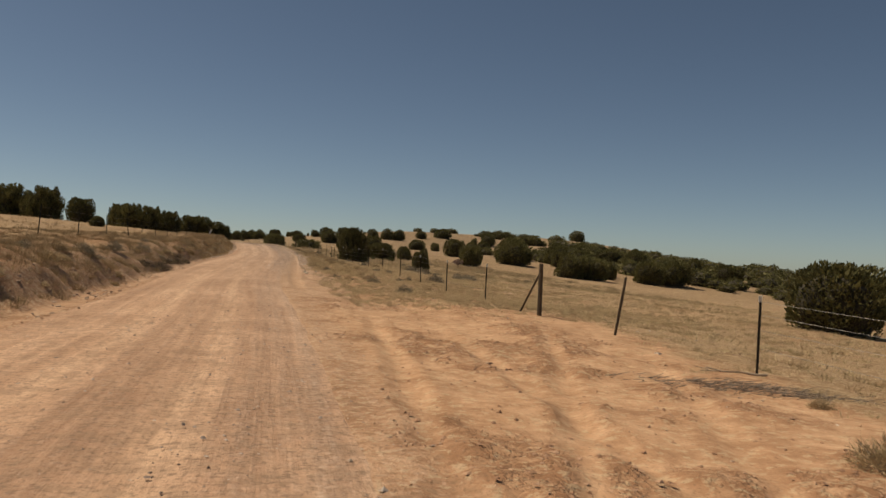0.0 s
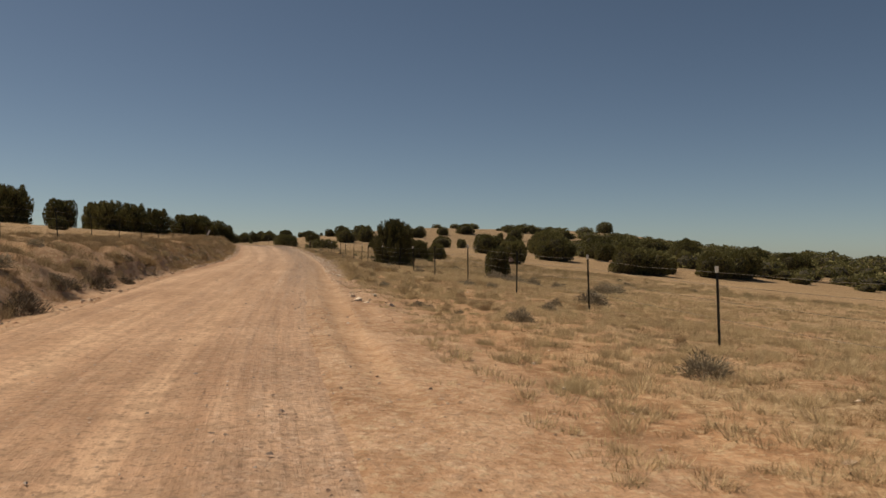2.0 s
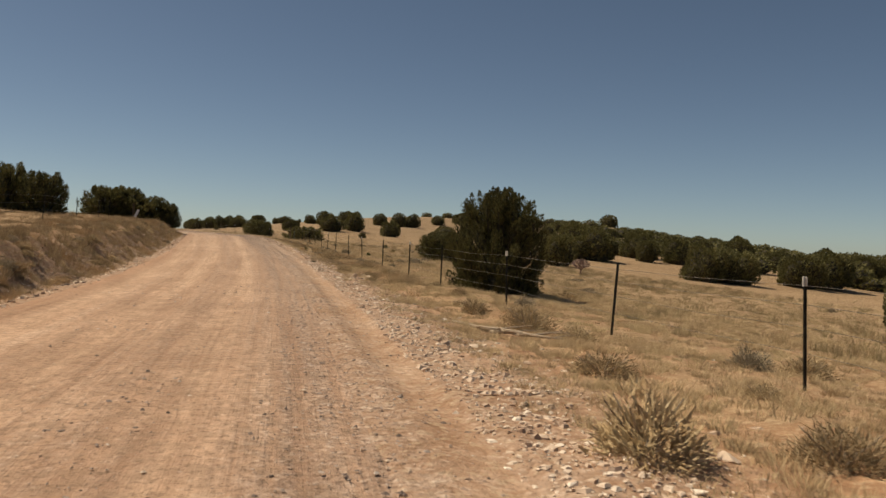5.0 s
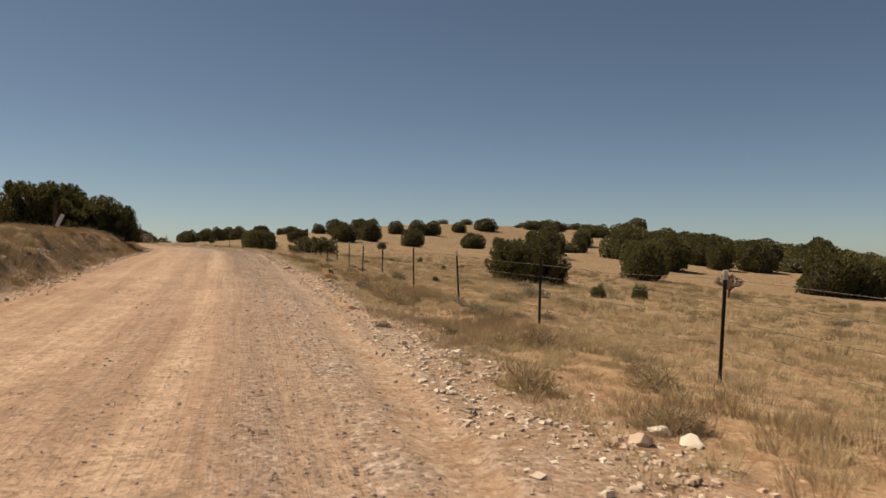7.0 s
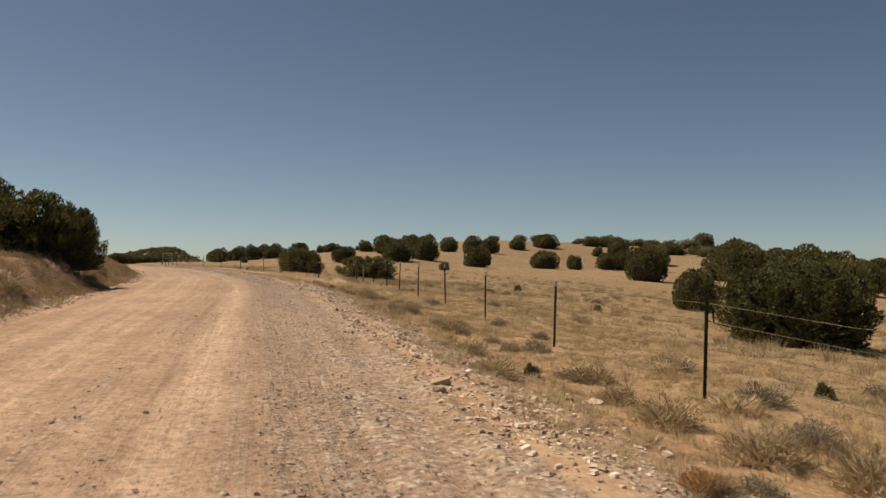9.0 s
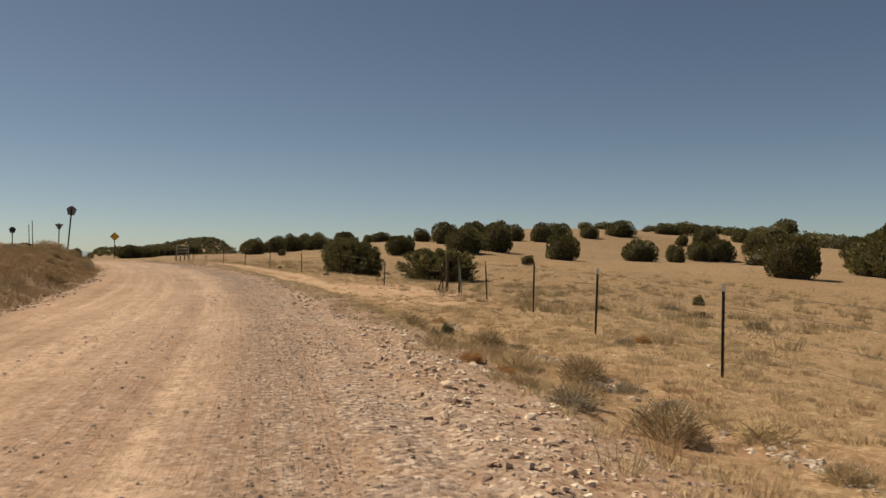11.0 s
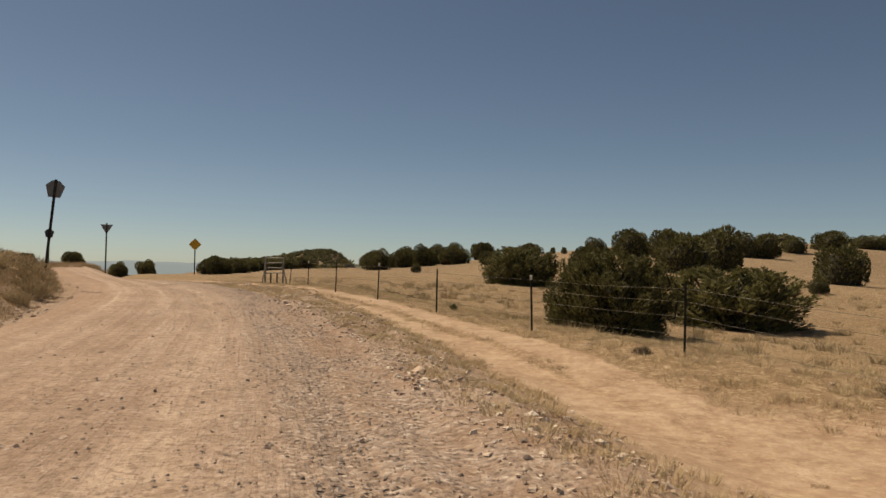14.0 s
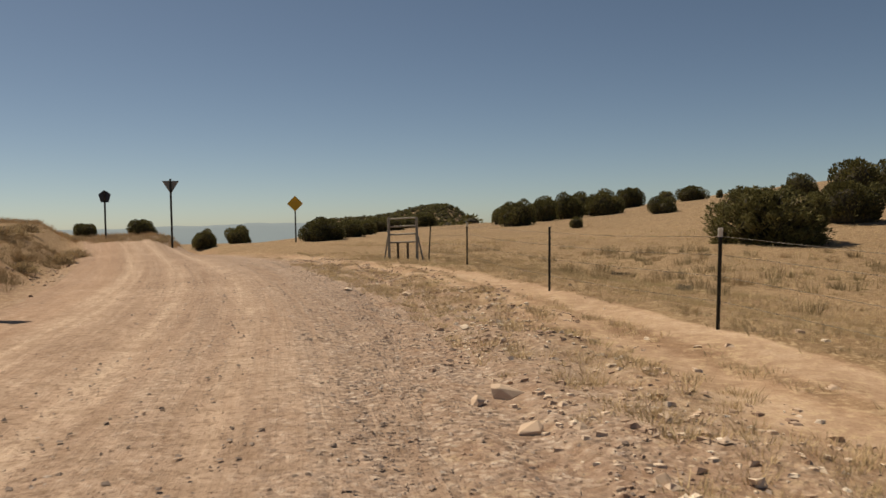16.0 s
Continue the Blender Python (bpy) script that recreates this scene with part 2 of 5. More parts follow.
def foliage_material(name, dark, mid, light):
    n = Nodes(name, 0.75, spec=0.25)
    info = n.add("ObjectInfo")
    geo = n.add("NewGeometry")
    v = n.math("ADD", n.math("MULTIPLY", geo.outputs["Random Per Island"], 0.65), n.math("MULTIPLY", info.outputs["Random"], 0.35))
    colour = n.ramp(v, [(0.1, dark), (0.5, mid), (0.9, light)])
    mat = n.done(colour)
    thin = n.add("BsdfTranslucent")
    both = n.add("MixShader", Fac=0.28)
    n.link(colour, thin.inputs["Color"])
    n.link(n.shader.outputs[0], both.inputs[1])
    n.link(thin.outputs[0], both.inputs[2])
    n.link(both.outputs[0], n.tree.nodes["Material Output"].inputs["Surface"])
    return mat


def simple(name, colour, rough=0.8, metal=0.0, vary=0.25, scale=6.0, depth=0.004, spec=0.3):
    n = Nodes(name, rough, metal, spec)
    a, b = n.noise(scale, 5, 0.65), n.noise(scale * 9, 3, 0.6)
    dark = tuple(c * (1 - vary) for c in colour)
    light = tuple(min(1, c * (1 + vary)) for c in colour)
    col = n.ramp(n.mix(0.4, a, b), [(0.35, dark), (0.5, colour), (0.65, light)])
    return n.done(col, b, depth, 0.6)


def island_material(name, stops, rough=0.9, patches=None, thin=0.0):
    """Each piece has a tone of its own; patches: a second tone that comes and goes over the ground."""
    n = Nodes(name, rough, spec=0.15)
    geo = n.add("NewGeometry")
    col = n.ramp(geo.outputs["Random Per Island"], stops)
    col = n.mix(n.ramp(n.noise(30, 3, 0.6), [(0.3, 0.3), (0.6, 0.0)]), col, tuple(c * 0.6 for c in stops[0][1]))
    if patches:
        for size, low, tone in patches:
            col = n.mix(n.ramp(n.noise(size, 3, 0.6), [(low, 0.75), (low + 0.12, 0.0)]), col, tone)
    mat = n.done(col)
    if thin:
        # normals lean skywards, so upright blades are lit as brightly as the ground
        up = n.add("CombineXYZ")
        up.inputs[2].default_value = 1.8
        blend = n.add("VectorMath")
        blend.operation = "ADD"
        n.link(geo.outputs["Normal"], blend.inputs[0])
        n.link(up.outputs[0], blend.inputs[1])
        n.link(blend.outputs[0], n.shader.inputs["Normal"])
        through_light, both = n.add("BsdfTranslucent"), n.add("MixShader", Fac=thin)
        n.link(col, through_light.inputs["Color"])
        n.link(n.shader.outputs[0], both.inputs[1])
        n.link(through_light.outputs[0], both.inputs[2])
        n.link(both.outputs[0], n.tree.nodes["Material Output"].inputs["Surface"])
    return mat


ROAD, GROUND = road_material(), ground_material()
JUNIPER = foliage_material("juniper_foliage", (0.055, 0.052, 0.019), (0.115, 0.106, 0.04), (0.20, 0.18, 0.072))
SAGE = foliage_material("shrub_foliage", (0.25, 0.18, 0.105), (0.39, 0.295, 0.175), (0.53, 0.42, 0.26))
DARK_BRUSH = foliage_material("dark_brush", (0.05, 0.036, 0.024), (0.085, 0.062, 0.042), (0.13, 0.10, 0.07))
# one dark tone for limbs and for the shade painted inside crowns
TWIGS_AND_SHADE = simple("juniper_twigs_and_shade", (0.048, 0.042, 0.028), 0.95, vary=0.4, scale=20)
BARK = simple("juniper_bark", (0.13, 0.10, 0.075), 0.95, vary=0.4, scale=12, depth=0.02)
GRASS = island_material("dry_grass", [(0.0, (0.40, 0.272, 0.152)), (0.35, (0.53, 0.378, 0.22)), (0.7, (0.64, 0.485, 0.297)), (1.0, (0.75, 0.60, 0.395))], patches=[(0.9, 0.32, (0.46, 0.345, 0.205)), (0.35, 0.34, (0.52, 0.41, 0.24))], thin=0.3)
RED_GRASS = island_material("russet_grass", [(0.0, (0.25, 0.165, 0.09)), (0.4, (0.38, 0.26, 0.148)), (0.75, (0.49, 0.36, 0.21)), (1.0, (0.6, 0.47, 0.29))], patches=[(1.3, 0.42, (0.27, 0.205, 0.14)), (0.5, 0.38, (0.42, 0.25, 0.13))], thin=0.45)
LOW_BRUSH = island_material("low_brush", [(0.0, (0.19, 0.14, 0.077)), (0.4, (0.29, 0.215, 0.12)), (0.75, (0.39, 0.305, 0.175)), (1.0, (0.5, 0.4, 0.24))], patches=[(0.6, 0.40, (0.34, 0.27, 0.145)), (0.9, 0.38, (0.40, 0.26, 0.145))], thin=0.3)
BANK_GRASS = island_material("brown_bank_grass", [(0.0, (0.17, 0.113, 0.062)), (0.4, (0.27, 0.186, 0.105)), (0.75, (0.37, 0.267, 0.154)), (1.0, (0.49, 0.376, 0.227))], patches=[(1.1, 0.38, (0.23, 0.168, 0.10)), (0.45, 0.40, (0.29, 0.175, 0.09))], thin=0.35)
RED_CLOD = island_material("red_clods", [(0.0, (0.31, 0.18, 0.113)), (0.5, (0.42, 0.252, 0.163)), (1.0, (0.53, 0.34, 0.23))])
GRAVEL = island_material("gravel", [(0.0, (0.27, 0.185, 0.138)), (0.35, (0.37, 0.264, 0.20)), (0.7, (0.46, 0.342, 0.266)), (0.93, (0.50, 0.39, 0.305)), (1.0, (0.6, 0.49, 0.39))])
DARK_GRAVEL = island_material("dark_gravel", [(0.0, (0.15, 0.115, 0.098)), (0.4, (0.26, 0.202, 0.172)), (0.75, (0.37, 0.297, 0.255)), (1.0, (0.52, 0.44, 0.38))])
STONE = island_material("pale_stone", [(0.0, (0.42, 0.30, 0.22)), (0.4, (0.58, 0.44, 0.335)), (0.75, (0.72, 0.585, 0.465)), (1.0, (0.84, 0.745, 0.63))])
GREY_STONE = island_material("grey_stone", [(0.0, (0.30, 0.24, 0.195)), (0.5, (0.43, 0.36, 0.30)), (1.0, (0.62, 0.54, 0.46))])
POST = simple("post_paint", (0.035, 0.034, 0.028), 0.7, 0.3, vary=0.5, scale=20)
WHITE_TIP = simple("white_post_tip", (0.62, 0.60, 0.55), 0.7, vary=0.15)
WIRE = simple("galvanised_wire", (0.36, 0.34, 0.31), 0.55, 0.8, vary=0.3, scale=30)
WOOD = simple("weathered_wood", (0.085, 0.065, 0.045), 0.9, vary=0.45, scale=14, depth=0.01)
GREY_WOOD = simple("bleached_wood", (0.34, 0.27, 0.20), 0.9, vary=0.3, scale=14, depth=0.01)
GATE_STEEL = simple("weathered_steel_pipe", (0.27, 0.255, 0.225), 0.6, 0.5, vary=0.25, scale=10)
SIGN_BACK = simple("bare_aluminium_sign_back", (0.20, 0.195, 0.185), 0.5, 0.55, vary=0.15, scale=5)
SIGN_DARK = simple("dark_sign_face", (0.03, 0.036, 0.05), 0.6, vary=0.2)
SIGN_YELLOW = simple("yellow_sign_face", (0.56, 0.33, 0.03), 0.5, vary=0.08)
REFLECTOR = simple("white_reflector", (0.78, 0.77, 0.74), 0.5, vary=0.05)
DEAD = simple("dead_branch", (0.30, 0.245, 0.19), 0.95, vary=0.3, scale=20)


# ---- building helpers ----
def part(name, bm, material, parent=None, label=""):
    """Links a bmesh as one mesh object, under a thing or a part."""
    data = bpy.data.meshes.new(name)
    bm.to_mesh(data)
    bm.free()
    data.materials.append(material)
    ob = new(name, data)
    ob.parent = parent
    return tagged(ob, label)


def raw(name, verts, faces, material, parent=None):
    data = bpy.data.meshes.new(name)
    data.from_pydata(verts, [], faces)
    data.materials.append(material)
    ob = new(name, data)
    ob.parent = parent
    return ob


def smooth(ob):
    ob.data.polygons.foreach_set("use_smooth", [True] * len(ob.data.polygons))
    return ob


def box(bm, size, m=Matrix(), bevel=0.0):
    made = bmesh.ops.create_cube(bm, size=1, matrix=m @ Matrix.Diagonal((*size, 1)))["verts"]
    if bevel:
        edges = list({e for v in made for e in v.link_edges})
        bmesh.ops.bevel(bm, geom=edges, offset=bevel, segments=2, affect="EDGES", profile=0.5)


def tube(bm, points, radii, sides=6, close=True):
    """A bent, tapering tube through points."""
    pts = [Vector(p) for p in points]
    rings = []
    for i, p in enumerate(pts):
        d = (pts[min(i + 1, len(pts) - 1)] - pts[max(i - 1, 0)]).normalized()
        a = d.orthogonal().normalized() if abs(d.z) < 0.95 else Vector((1, 0, 0))
        a = (a - d * a.dot(d)).normalized()
        b = d.cross(a)
        r = radii[i] if isinstance(radii, (list, tuple)) else radii
        rings.append([bm.verts.new(p + (a * math.cos(k * math.tau / sides) + b * math.sin(k * math.tau / sides)) * r) for k in range(sides)])
    for lo, hi in zip(rings, rings[1:]):
        for k in range(sides):
            bm.faces.new((lo[k], lo[(k + 1) % sides], hi[(k + 1) % sides], hi[k]))
    if close:
        bm.faces.new(list(reversed(rings[0])))
        bm.faces.new(rings[-1])


def thing(name, x, y, label, category, group="", turn=0.0, lift=0.0):
    ob = new(name)
    ob.empty_display_size = 0.2
    ob.matrix_basis = pose(x, y, float(ground_z(x, y)) + lift, 0, 0, turn)
    return tagged(ob, label, category, group)


# ---- the lie of the land ----
ROAD_Y = np.array([-80, -20, 0, 15, 30, 45, 60, 75, 90, 105, 120, 135, 150, 160, 172, 184, 200, 230, 300, 420])
ROAD_X = np.array([-1.5, -1.5, -1.55, -1.65, -2.0, -1.75, -1.35, -1.15, -1.55, -2.3, -3.2, -5.2, -8.4, -11.3, -16.0, -22.5, -33.0, -58.0, -130.0, -270.0])
ROAD_Z = np.array([0.0, 0.06, 0.08, 0.14, 0.36, 0.66, 0.88, 1.08, 1.5, 2.02, 2.38, 2.58, 2.8, 2.95, 3.12, 3.2, 2.9, 1.6, -2.0, -5.0])
LEFT_W = np.array([2.9, 2.9, 2.7, 2.5, 2.15, 2.5, 2.9, 3.0, 2.9, 2.9, 3.0, 3.1, 3.2, 3.3, 3.8, 4.2, 4.4, 4.4, 4.4, 4.4])
BASE_Y = np.array([-80, 0, 25, 50, 75, 100, 130, 150, 175, 210, 300, 450, 700, 1500, 5000])
BASE_Z = np.array([-0.5, -0.1, 0.15, 0.7, 0.95, 1.5, 2.1, 2.35, 2.75, 3.2, 3.2, 2.0, -4.0, -16.0, -40.0])


def curve(y, ky, kv):
    """A smooth curve through knots."""
    y = np.clip(np.asarray(y, float), ky[0], ky[-1])
    m = np.gradient(kv, ky)
    i = np.clip(np.searchsorted(ky, y) - 1, 0, len(ky) - 2)
    h = ky[i + 1] - ky[i]
    u = (y - ky[i]) / h
    return (2 * u**3 - 3 * u**2 + 1) * kv[i] + (u**3 - 2 * u**2 + u) * h * m[i] + (3 * u**2 - 2 * u**3) * kv[i + 1] + (u**3 - u**2) * h * m[i + 1]


def step(a, b, v):
    u = np.clip((v - a) / (b - a), 0, 1)
    return u * u * (3 - 2 * u)


def bump(x, y, cx, cy, sx, sy):
    return np.exp(-0.5 * (((x - cx) / sx) ** 2 + ((y - cy) / sy) ** 2))


def road_x(y):
    return curve(y, ROAD_Y, ROAD_X)


def road_z(y):
    return curve(y, ROAD_Y, ROAD_Z)


def left_w(y):
    return curve(y, ROAD_Y, LEFT_W)


def right_w(y):
    return 2.9 + 1.5 * step(160, 180, np.asarray(y, float))


def lattice(i, j, seed):
    """A repeatable random number between -1 and 1 for each grid corner."""
    h = (i * 374761393 + j * 668265263 + int(seed * 1013) * 974634777) & 0xFFFFFFFF
    h = ((h ^ (h >> 13)) * 1274126177) & 0xFFFFFFFF
    return ((h ^ (h >> 16)) & 0xFFFF) / 32767.5 - 1


def waves(x, y, size, seed):
    """Soft, irregular unevenness about that wide, between -1 and 1."""
    x, y = np.broadcast_arrays(np.asarray(x, float), np.asarray(y, float))
    out, amp = 0, 0.68
    for k in range(2):
        u, v = x * 2**k / size + 7.3 * seed, y * 2**k / size - 3.1 * seed
        i, j = np.floor(u).astype(np.int64), np.floor(v).astype(np.int64)
        fu, fv = u - i, v - j
        fu, fv = fu * fu * (3 - 2 * fu), fv * fv * (3 - 2 * fv)
        a = lattice(i, j, seed + k) * (1 - fu) + lattice(i + 1, j, seed + k) * fu
        b = lattice(i, j + 1, seed + k) * (1 - fu) + lattice(i + 1, j + 1, seed + k) * fu
        out, amp = out + amp * (a * (1 - fv) + b * fv), amp * 0.47
    return out


def land(x, y):
    """Height of the open country."""
    x, y = np.asarray(x, float), np.asarray(y, float)
    z = curve(y, BASE_Y, BASE_Z)
    z = z - (0.075 - 0.05 * step(120, 205, y)) * np.clip(x - 5, 0, 240)
    z = z + 8.5 * bump(x, y, 60, 300, 45, 48) + 10.5 * bump(x, y, 130, 380, 70, 55)
    z = z + 8.2 * bump(x, y, -53.5, 447, np.where(x < -53.5, 14, 6.5), 22) + 4.6 * bump(x, y, -90, 452, 24, 24) - 2.5 * bump(x, y, -25, 380, 40, 60)
    z = z - 1.0 * bump(x, y, 8, 174, 7.5, np.where(y < 174, 12, 18))
    z = z - 0.25 * bump(x, y, 15.5, 114, 4.5, 6)
    z = z + 0.17 * bump(x, y, 7.6, 20, 3, 6)
    z = z + 0.47 * np.exp(-0.5 * ((x - 3.42 + 0.4955 * (y - 146.4)) / 2.4) ** 2) * step(148, 156, y) * step(190, 176, y)
    # a knoll at the hill's western foot, hollows on its eastern side, and the wooded ridge beyond
    z = z + 1.5 * bump(x, y, 11, 232, 9, 24) - 2.5 * bump(x, y, 64, 243, 16, 18) - 2.6 * bump(x, y, 88, 300, 20, 24)
    z = z + 3.1 * bump(x, y, 142, 315, 40, 45) - 0.7 * bump(x, y, 60, 300, 45, 48) + 0.8 * bump(x, y, 34, 240, 8, 10)
    # past the crest the land falls away to a wide valley
    beyond = step(-2, 16, -10 - 0.30 * (y - 150) - x) * step(203, 238, y)
    z = z - beyond * (5 + 9 * step(230, 420, y) + 26 * step(400, 1800, y))
    w = x - road_x(y)
    rise = 0.75 + 0.22 * (1 - step(104, 122, y)) + 0.06 * np.clip(-w - 4, 0, 24) + 0.05 * np.clip(-w - 28, 0, 60)
    rise = rise * (1 - 0.7 * step(200, 260, y)) * (1 - step(300, 600, y))
    z = z + rise * step(-2.0, -4.6, w) + (road_z(y) - curve(y, BASE_Y, BASE_Z)) * step(2, -4, w) * (1 - step(203, 240, y))
    return z + (0.10 * waves(x, y, 9, 1.0) + 0.05 * waves(x, y, 3.1, 2.0)) * step(4, 8, np.abs(w)) + 0.5 * waves(x, y, 70, 3.0) * step(40, 120, np.abs(w))


def turnout_dirt(x, y):
    """The turnout's churned dirt: where it lies, its wheel tracks, and the clods thrown up beside them."""
    w = x - road_x(y)
    open_dirt = step(26, 19, y) * step(2.2, 2.9, w) * step(9.5, 6.5, w)
    bend = 0.12 * waves(0 * y, y, 3.0, 28.0)
    tracks = sum(bump(w, 0 * w, c + bend, 0, 0.13, 1) - 0.5 * bump(w, 0 * w, c + bend + 0.24, 0, 0.09, 1) - 0.5 * bump(w, 0 * w, c + bend - 0.24, 0, 0.09, 1) for c in (2.72 + 0.09 * (y - 5), 3.75 + 0.33 * (y - 5), 5.2 + 0.36 * (y - 5), 4.4 + 0.05 * (y - 5)))
    clod = step(0.0, 0.4, waves(x, y, 1.3, 20.0) + 0.45 * waves(x, y, 0.4, 29.0))
    return open_dirt, tracks * step(20, 13, y), clod


def ground_z(x, y):
    """Height of the ground, road and banks included."""
    x, y = np.asarray(x, float), np.asarray(y, float)
    w = x - road_x(y)
    lw, rw = left_w(y) + 0.16 * waves(x * 0, y, 5.3, 4.0), right_w(y) + 0.12 * waves(x * 0, y, 4.1, 5.0)
    near = 1 - step(205, 240, y)
    z = land(x, y)
    crown = road_z(y) + 0.05 - 0.012 * w * w / 2
    # the left bank is a steep crumbling cut, gentler further on
    far = step(112, 146, y)
    steep = step(12, 24, y) * step(64, 50, y)
    foot = -lw - 0.08 + (1 - far) * (0.16 * waves(x, y, 1.2, 56.0) + 0.1 * waves(x, y, 0.42, 57.0)) - 0.24 * steep
    side = step(rw + 0.1, rw + 3.2, w) + step(foot, foot - 1.8 + 1.2 * steep - 0.7 * far, w)
    ragged = 0.07 * waves(x, y, 0.45, 16.0) + 0.05 * waves(x, y, 1.6, 17.0)
    ledge = 0.045 * step(rw + 0.06, rw + 0.2, w + ragged) * step(rw + 2.4, rw + 1.0, w)
    rut = -0.02 * (1 - 0.7 * step(80, 90, y)) * bump(w + 0.15 * ragged, 0 * w, rw - 0.09, 0, 0.13, 1) + (0.02 + 0.03 * waves(x, y, 0.4, 18.0)) * bump(w, 0 * w, rw - 0.38, 0, 0.09, 1)
    lumps = (0.035 * waves(x, y, 0.5, 12.0) + 0.02 * waves(x, y, 0.24, 19.0)) * step(rw + 0.1, rw + 0.4, w) * step(rw + 2.2, rw + 1.2, w)
    spoil = (0.085 + 0.11 * waves(x, y, 0.9, 14.0) + 0.05 * waves(x, y, 0.4, 15.0)) * bump(w, 0 * w, rw + 1.25, 0, 0.5, 1) * step(112, 132, y)
    berm = (ledge + rut + lumps) * step(24, 30, y) + spoil * step(28, 72, y) + 0.04 * bump(w, 0 * w, -lw + 0.35, 0, 0.25, 1)
    # wheel tracks and churned clods of the turnout
    open_dirt, tracks, clod = turnout_dirt(x, y)
    berm = berm + open_dirt * (-0.04 * tracks + clod * (0.04 + 0.065 * waves(x, y, 0.36, 25.0)) + 0.012 * waves(x, y, 0.9, 26.0))
    rough = (0.05 * waves(x, y, 1.3, 6.0) + 0.03 * waves(x, y, 0.55, 13.0)) * step(rw, rw + 0.6, w) + (0.29 - 0.22 * step(130, 148, y)) * waves(x, y, 1.1, 7.0) * step(-lw - 0.2, -lw - 0.9, w) * (1 - step(-8, -14, w))
    k = np.clip(side, 0, 1) * near + 1 - near
    verge = 1.15 * step(0.8, -2.2, x + 28.3 + 0.5 * (y - 195.6)) * np.exp(-0.5 * ((y - 203) / 9) ** 2)
    return crown * (1 - k) + z * k + (berm + rough) * near + verge


def bare(x, y):
    """How far the soil lies open: the turnout, the two-track lane along the fence and the way to the field gate."""
    w = x - road_x(y)
    edge = 0.8 * waves(x, y, 2.2, 11.0)
    turnout = step(24, 15, y + 2 * edge) * step(2.4, 3.2, w) * step(10.2 + edge, 8.0 + edge, w + 0.10 * np.clip(14 - y, -9, 20))
    drift = 0.4 * step(153, 168, y)
    lane = (step(0.55, 0.2, np.abs(w - 5.55 + 0.12 * edge + drift)) + step(0.5, 0.2, np.abs(w - 6.8 - 0.08 * edge + drift)) + 0.15 * step(1.3, 0.8, np.abs(w - 6.2 + drift))) * step(148, 152, y) * step(192, 184, y)
    gate = (bump(w, y, 9.2, 146.5, 2.4, 2.6) * 1.2 + 0.75 * bump(w, y, 6.4, 149, 1.3, 3.0)) * (0.75 + 0.4 * edge)
    approach = 0.62 * step(4.3, 5.2, w + 0.4 * edge) * step(12.5, 9.5, w + edge) * step(134, 139, y + edge) * step(152, 147.5, y + edge) * (0.75 + 0.35 * edge)
    rut = 0.35 * step(2.5, 2.7, w + 0.08 * edge) * step(3.12, 2.96, w + 0.08 * edge) * step(24, 29, y) * step(92, 80, y)
    strip = 0.8 * step(3.2, 3.3, w + 0.15 * edge) * step(3.75, 3.5, w + 0.15 * edge) * step(84, 90, y) * step(114, 106, y)
    return np.clip(turnout + lane + gate + approach + rut + strip, 0, 1)
# ---- end of the land ----


# ---- ground, road, distance ----
def spaced(*runs):
    """Grid lines: runs of (start, end, step)."""
    out = []
    for a, b, d in runs:
        out += list(np.linspace(a, b, max(1, round((b - a) / d)), endpoint=False))
    return np.array(out)


def grown(start, end, first, rate):
    out, d = [start], first
    while out[-1] < end:
        out.append(out[-1] + d)
        d *= rate
    return np.array(out)


def sheet(name, x, y, z, lane, material):
    rows, cols = x.shape
    verts = np.stack([x, y, z], -1).reshape(-1, 3)
    i = np.arange(rows * cols).reshape(rows, cols)
    faces = np.stack([i[:-1, :-1], i[:-1, 1:], i[1:, 1:], i[1:, :-1]], -1).reshape(-1, 4)
    ob = raw(name, verts.tolist(), faces.tolist(), material)
    uv = ob.data.uv_layers.new(name="lane")
    flat = np.stack([lane.reshape(-1), y.reshape(-1)], -1)
    uv.data.foreach_set("uv", flat[faces.reshape(-1)].reshape(-1))
    soil = ob.data.attributes.new("bare", "FLOAT", "POINT")
    soil.data.foreach_set("value", bare(x, y).reshape(-1))
    open_dirt, tracks, clod = turnout_dirt(x, y)
    lumps = ob.data.attributes.new("clod", "FLOAT", "POINT")
    lumps.data.foreach_set("value", (open_dirt * np.clip(clod - tracks, 0, 1)).reshape(-1))
    return smooth(ob)


gy = np.concatenate([-grown(3, 120, 1.5, 1.3)[::-1], spaced((-2.8, 28, 0.17), (28, 176, 0.27), (176, 262, 1.1), (262, 480, 4)), grown(480, 4600, 8, 1.16)])
gw = np.concatenate([-grown(62, 3600, 4, 1.25)[::-1], spaced((-61, -11, 1.2), (-11, -5.2, 0.26), (-5.2, -2.0, 0.1), (-2.0, 2.2, 0.46), (2.2, 4.6, 0.075), (4.6, 9.5, 0.15), (9.5, 34, 0.7), (34, 170, 3.4)), grown(170, 3600, 6, 1.25)])
W_, Y_ = np.meshgrid(gw, gy)
X_ = road_x(np.minimum(Y_, 205)) + W_
W_ = X_ - road_x(Y_)
Z_ = ground_z(X_, Y_)
under = step(-left_w(Y_) + 0.2, -left_w(Y_) + 0.6, W_) * step(right_w(Y_) - 0.62, right_w(Y_) - 0.95, W_) * (1 - step(205, 215, Y_))
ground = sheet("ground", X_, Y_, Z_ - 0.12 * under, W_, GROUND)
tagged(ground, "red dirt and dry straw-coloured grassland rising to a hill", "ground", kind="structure")

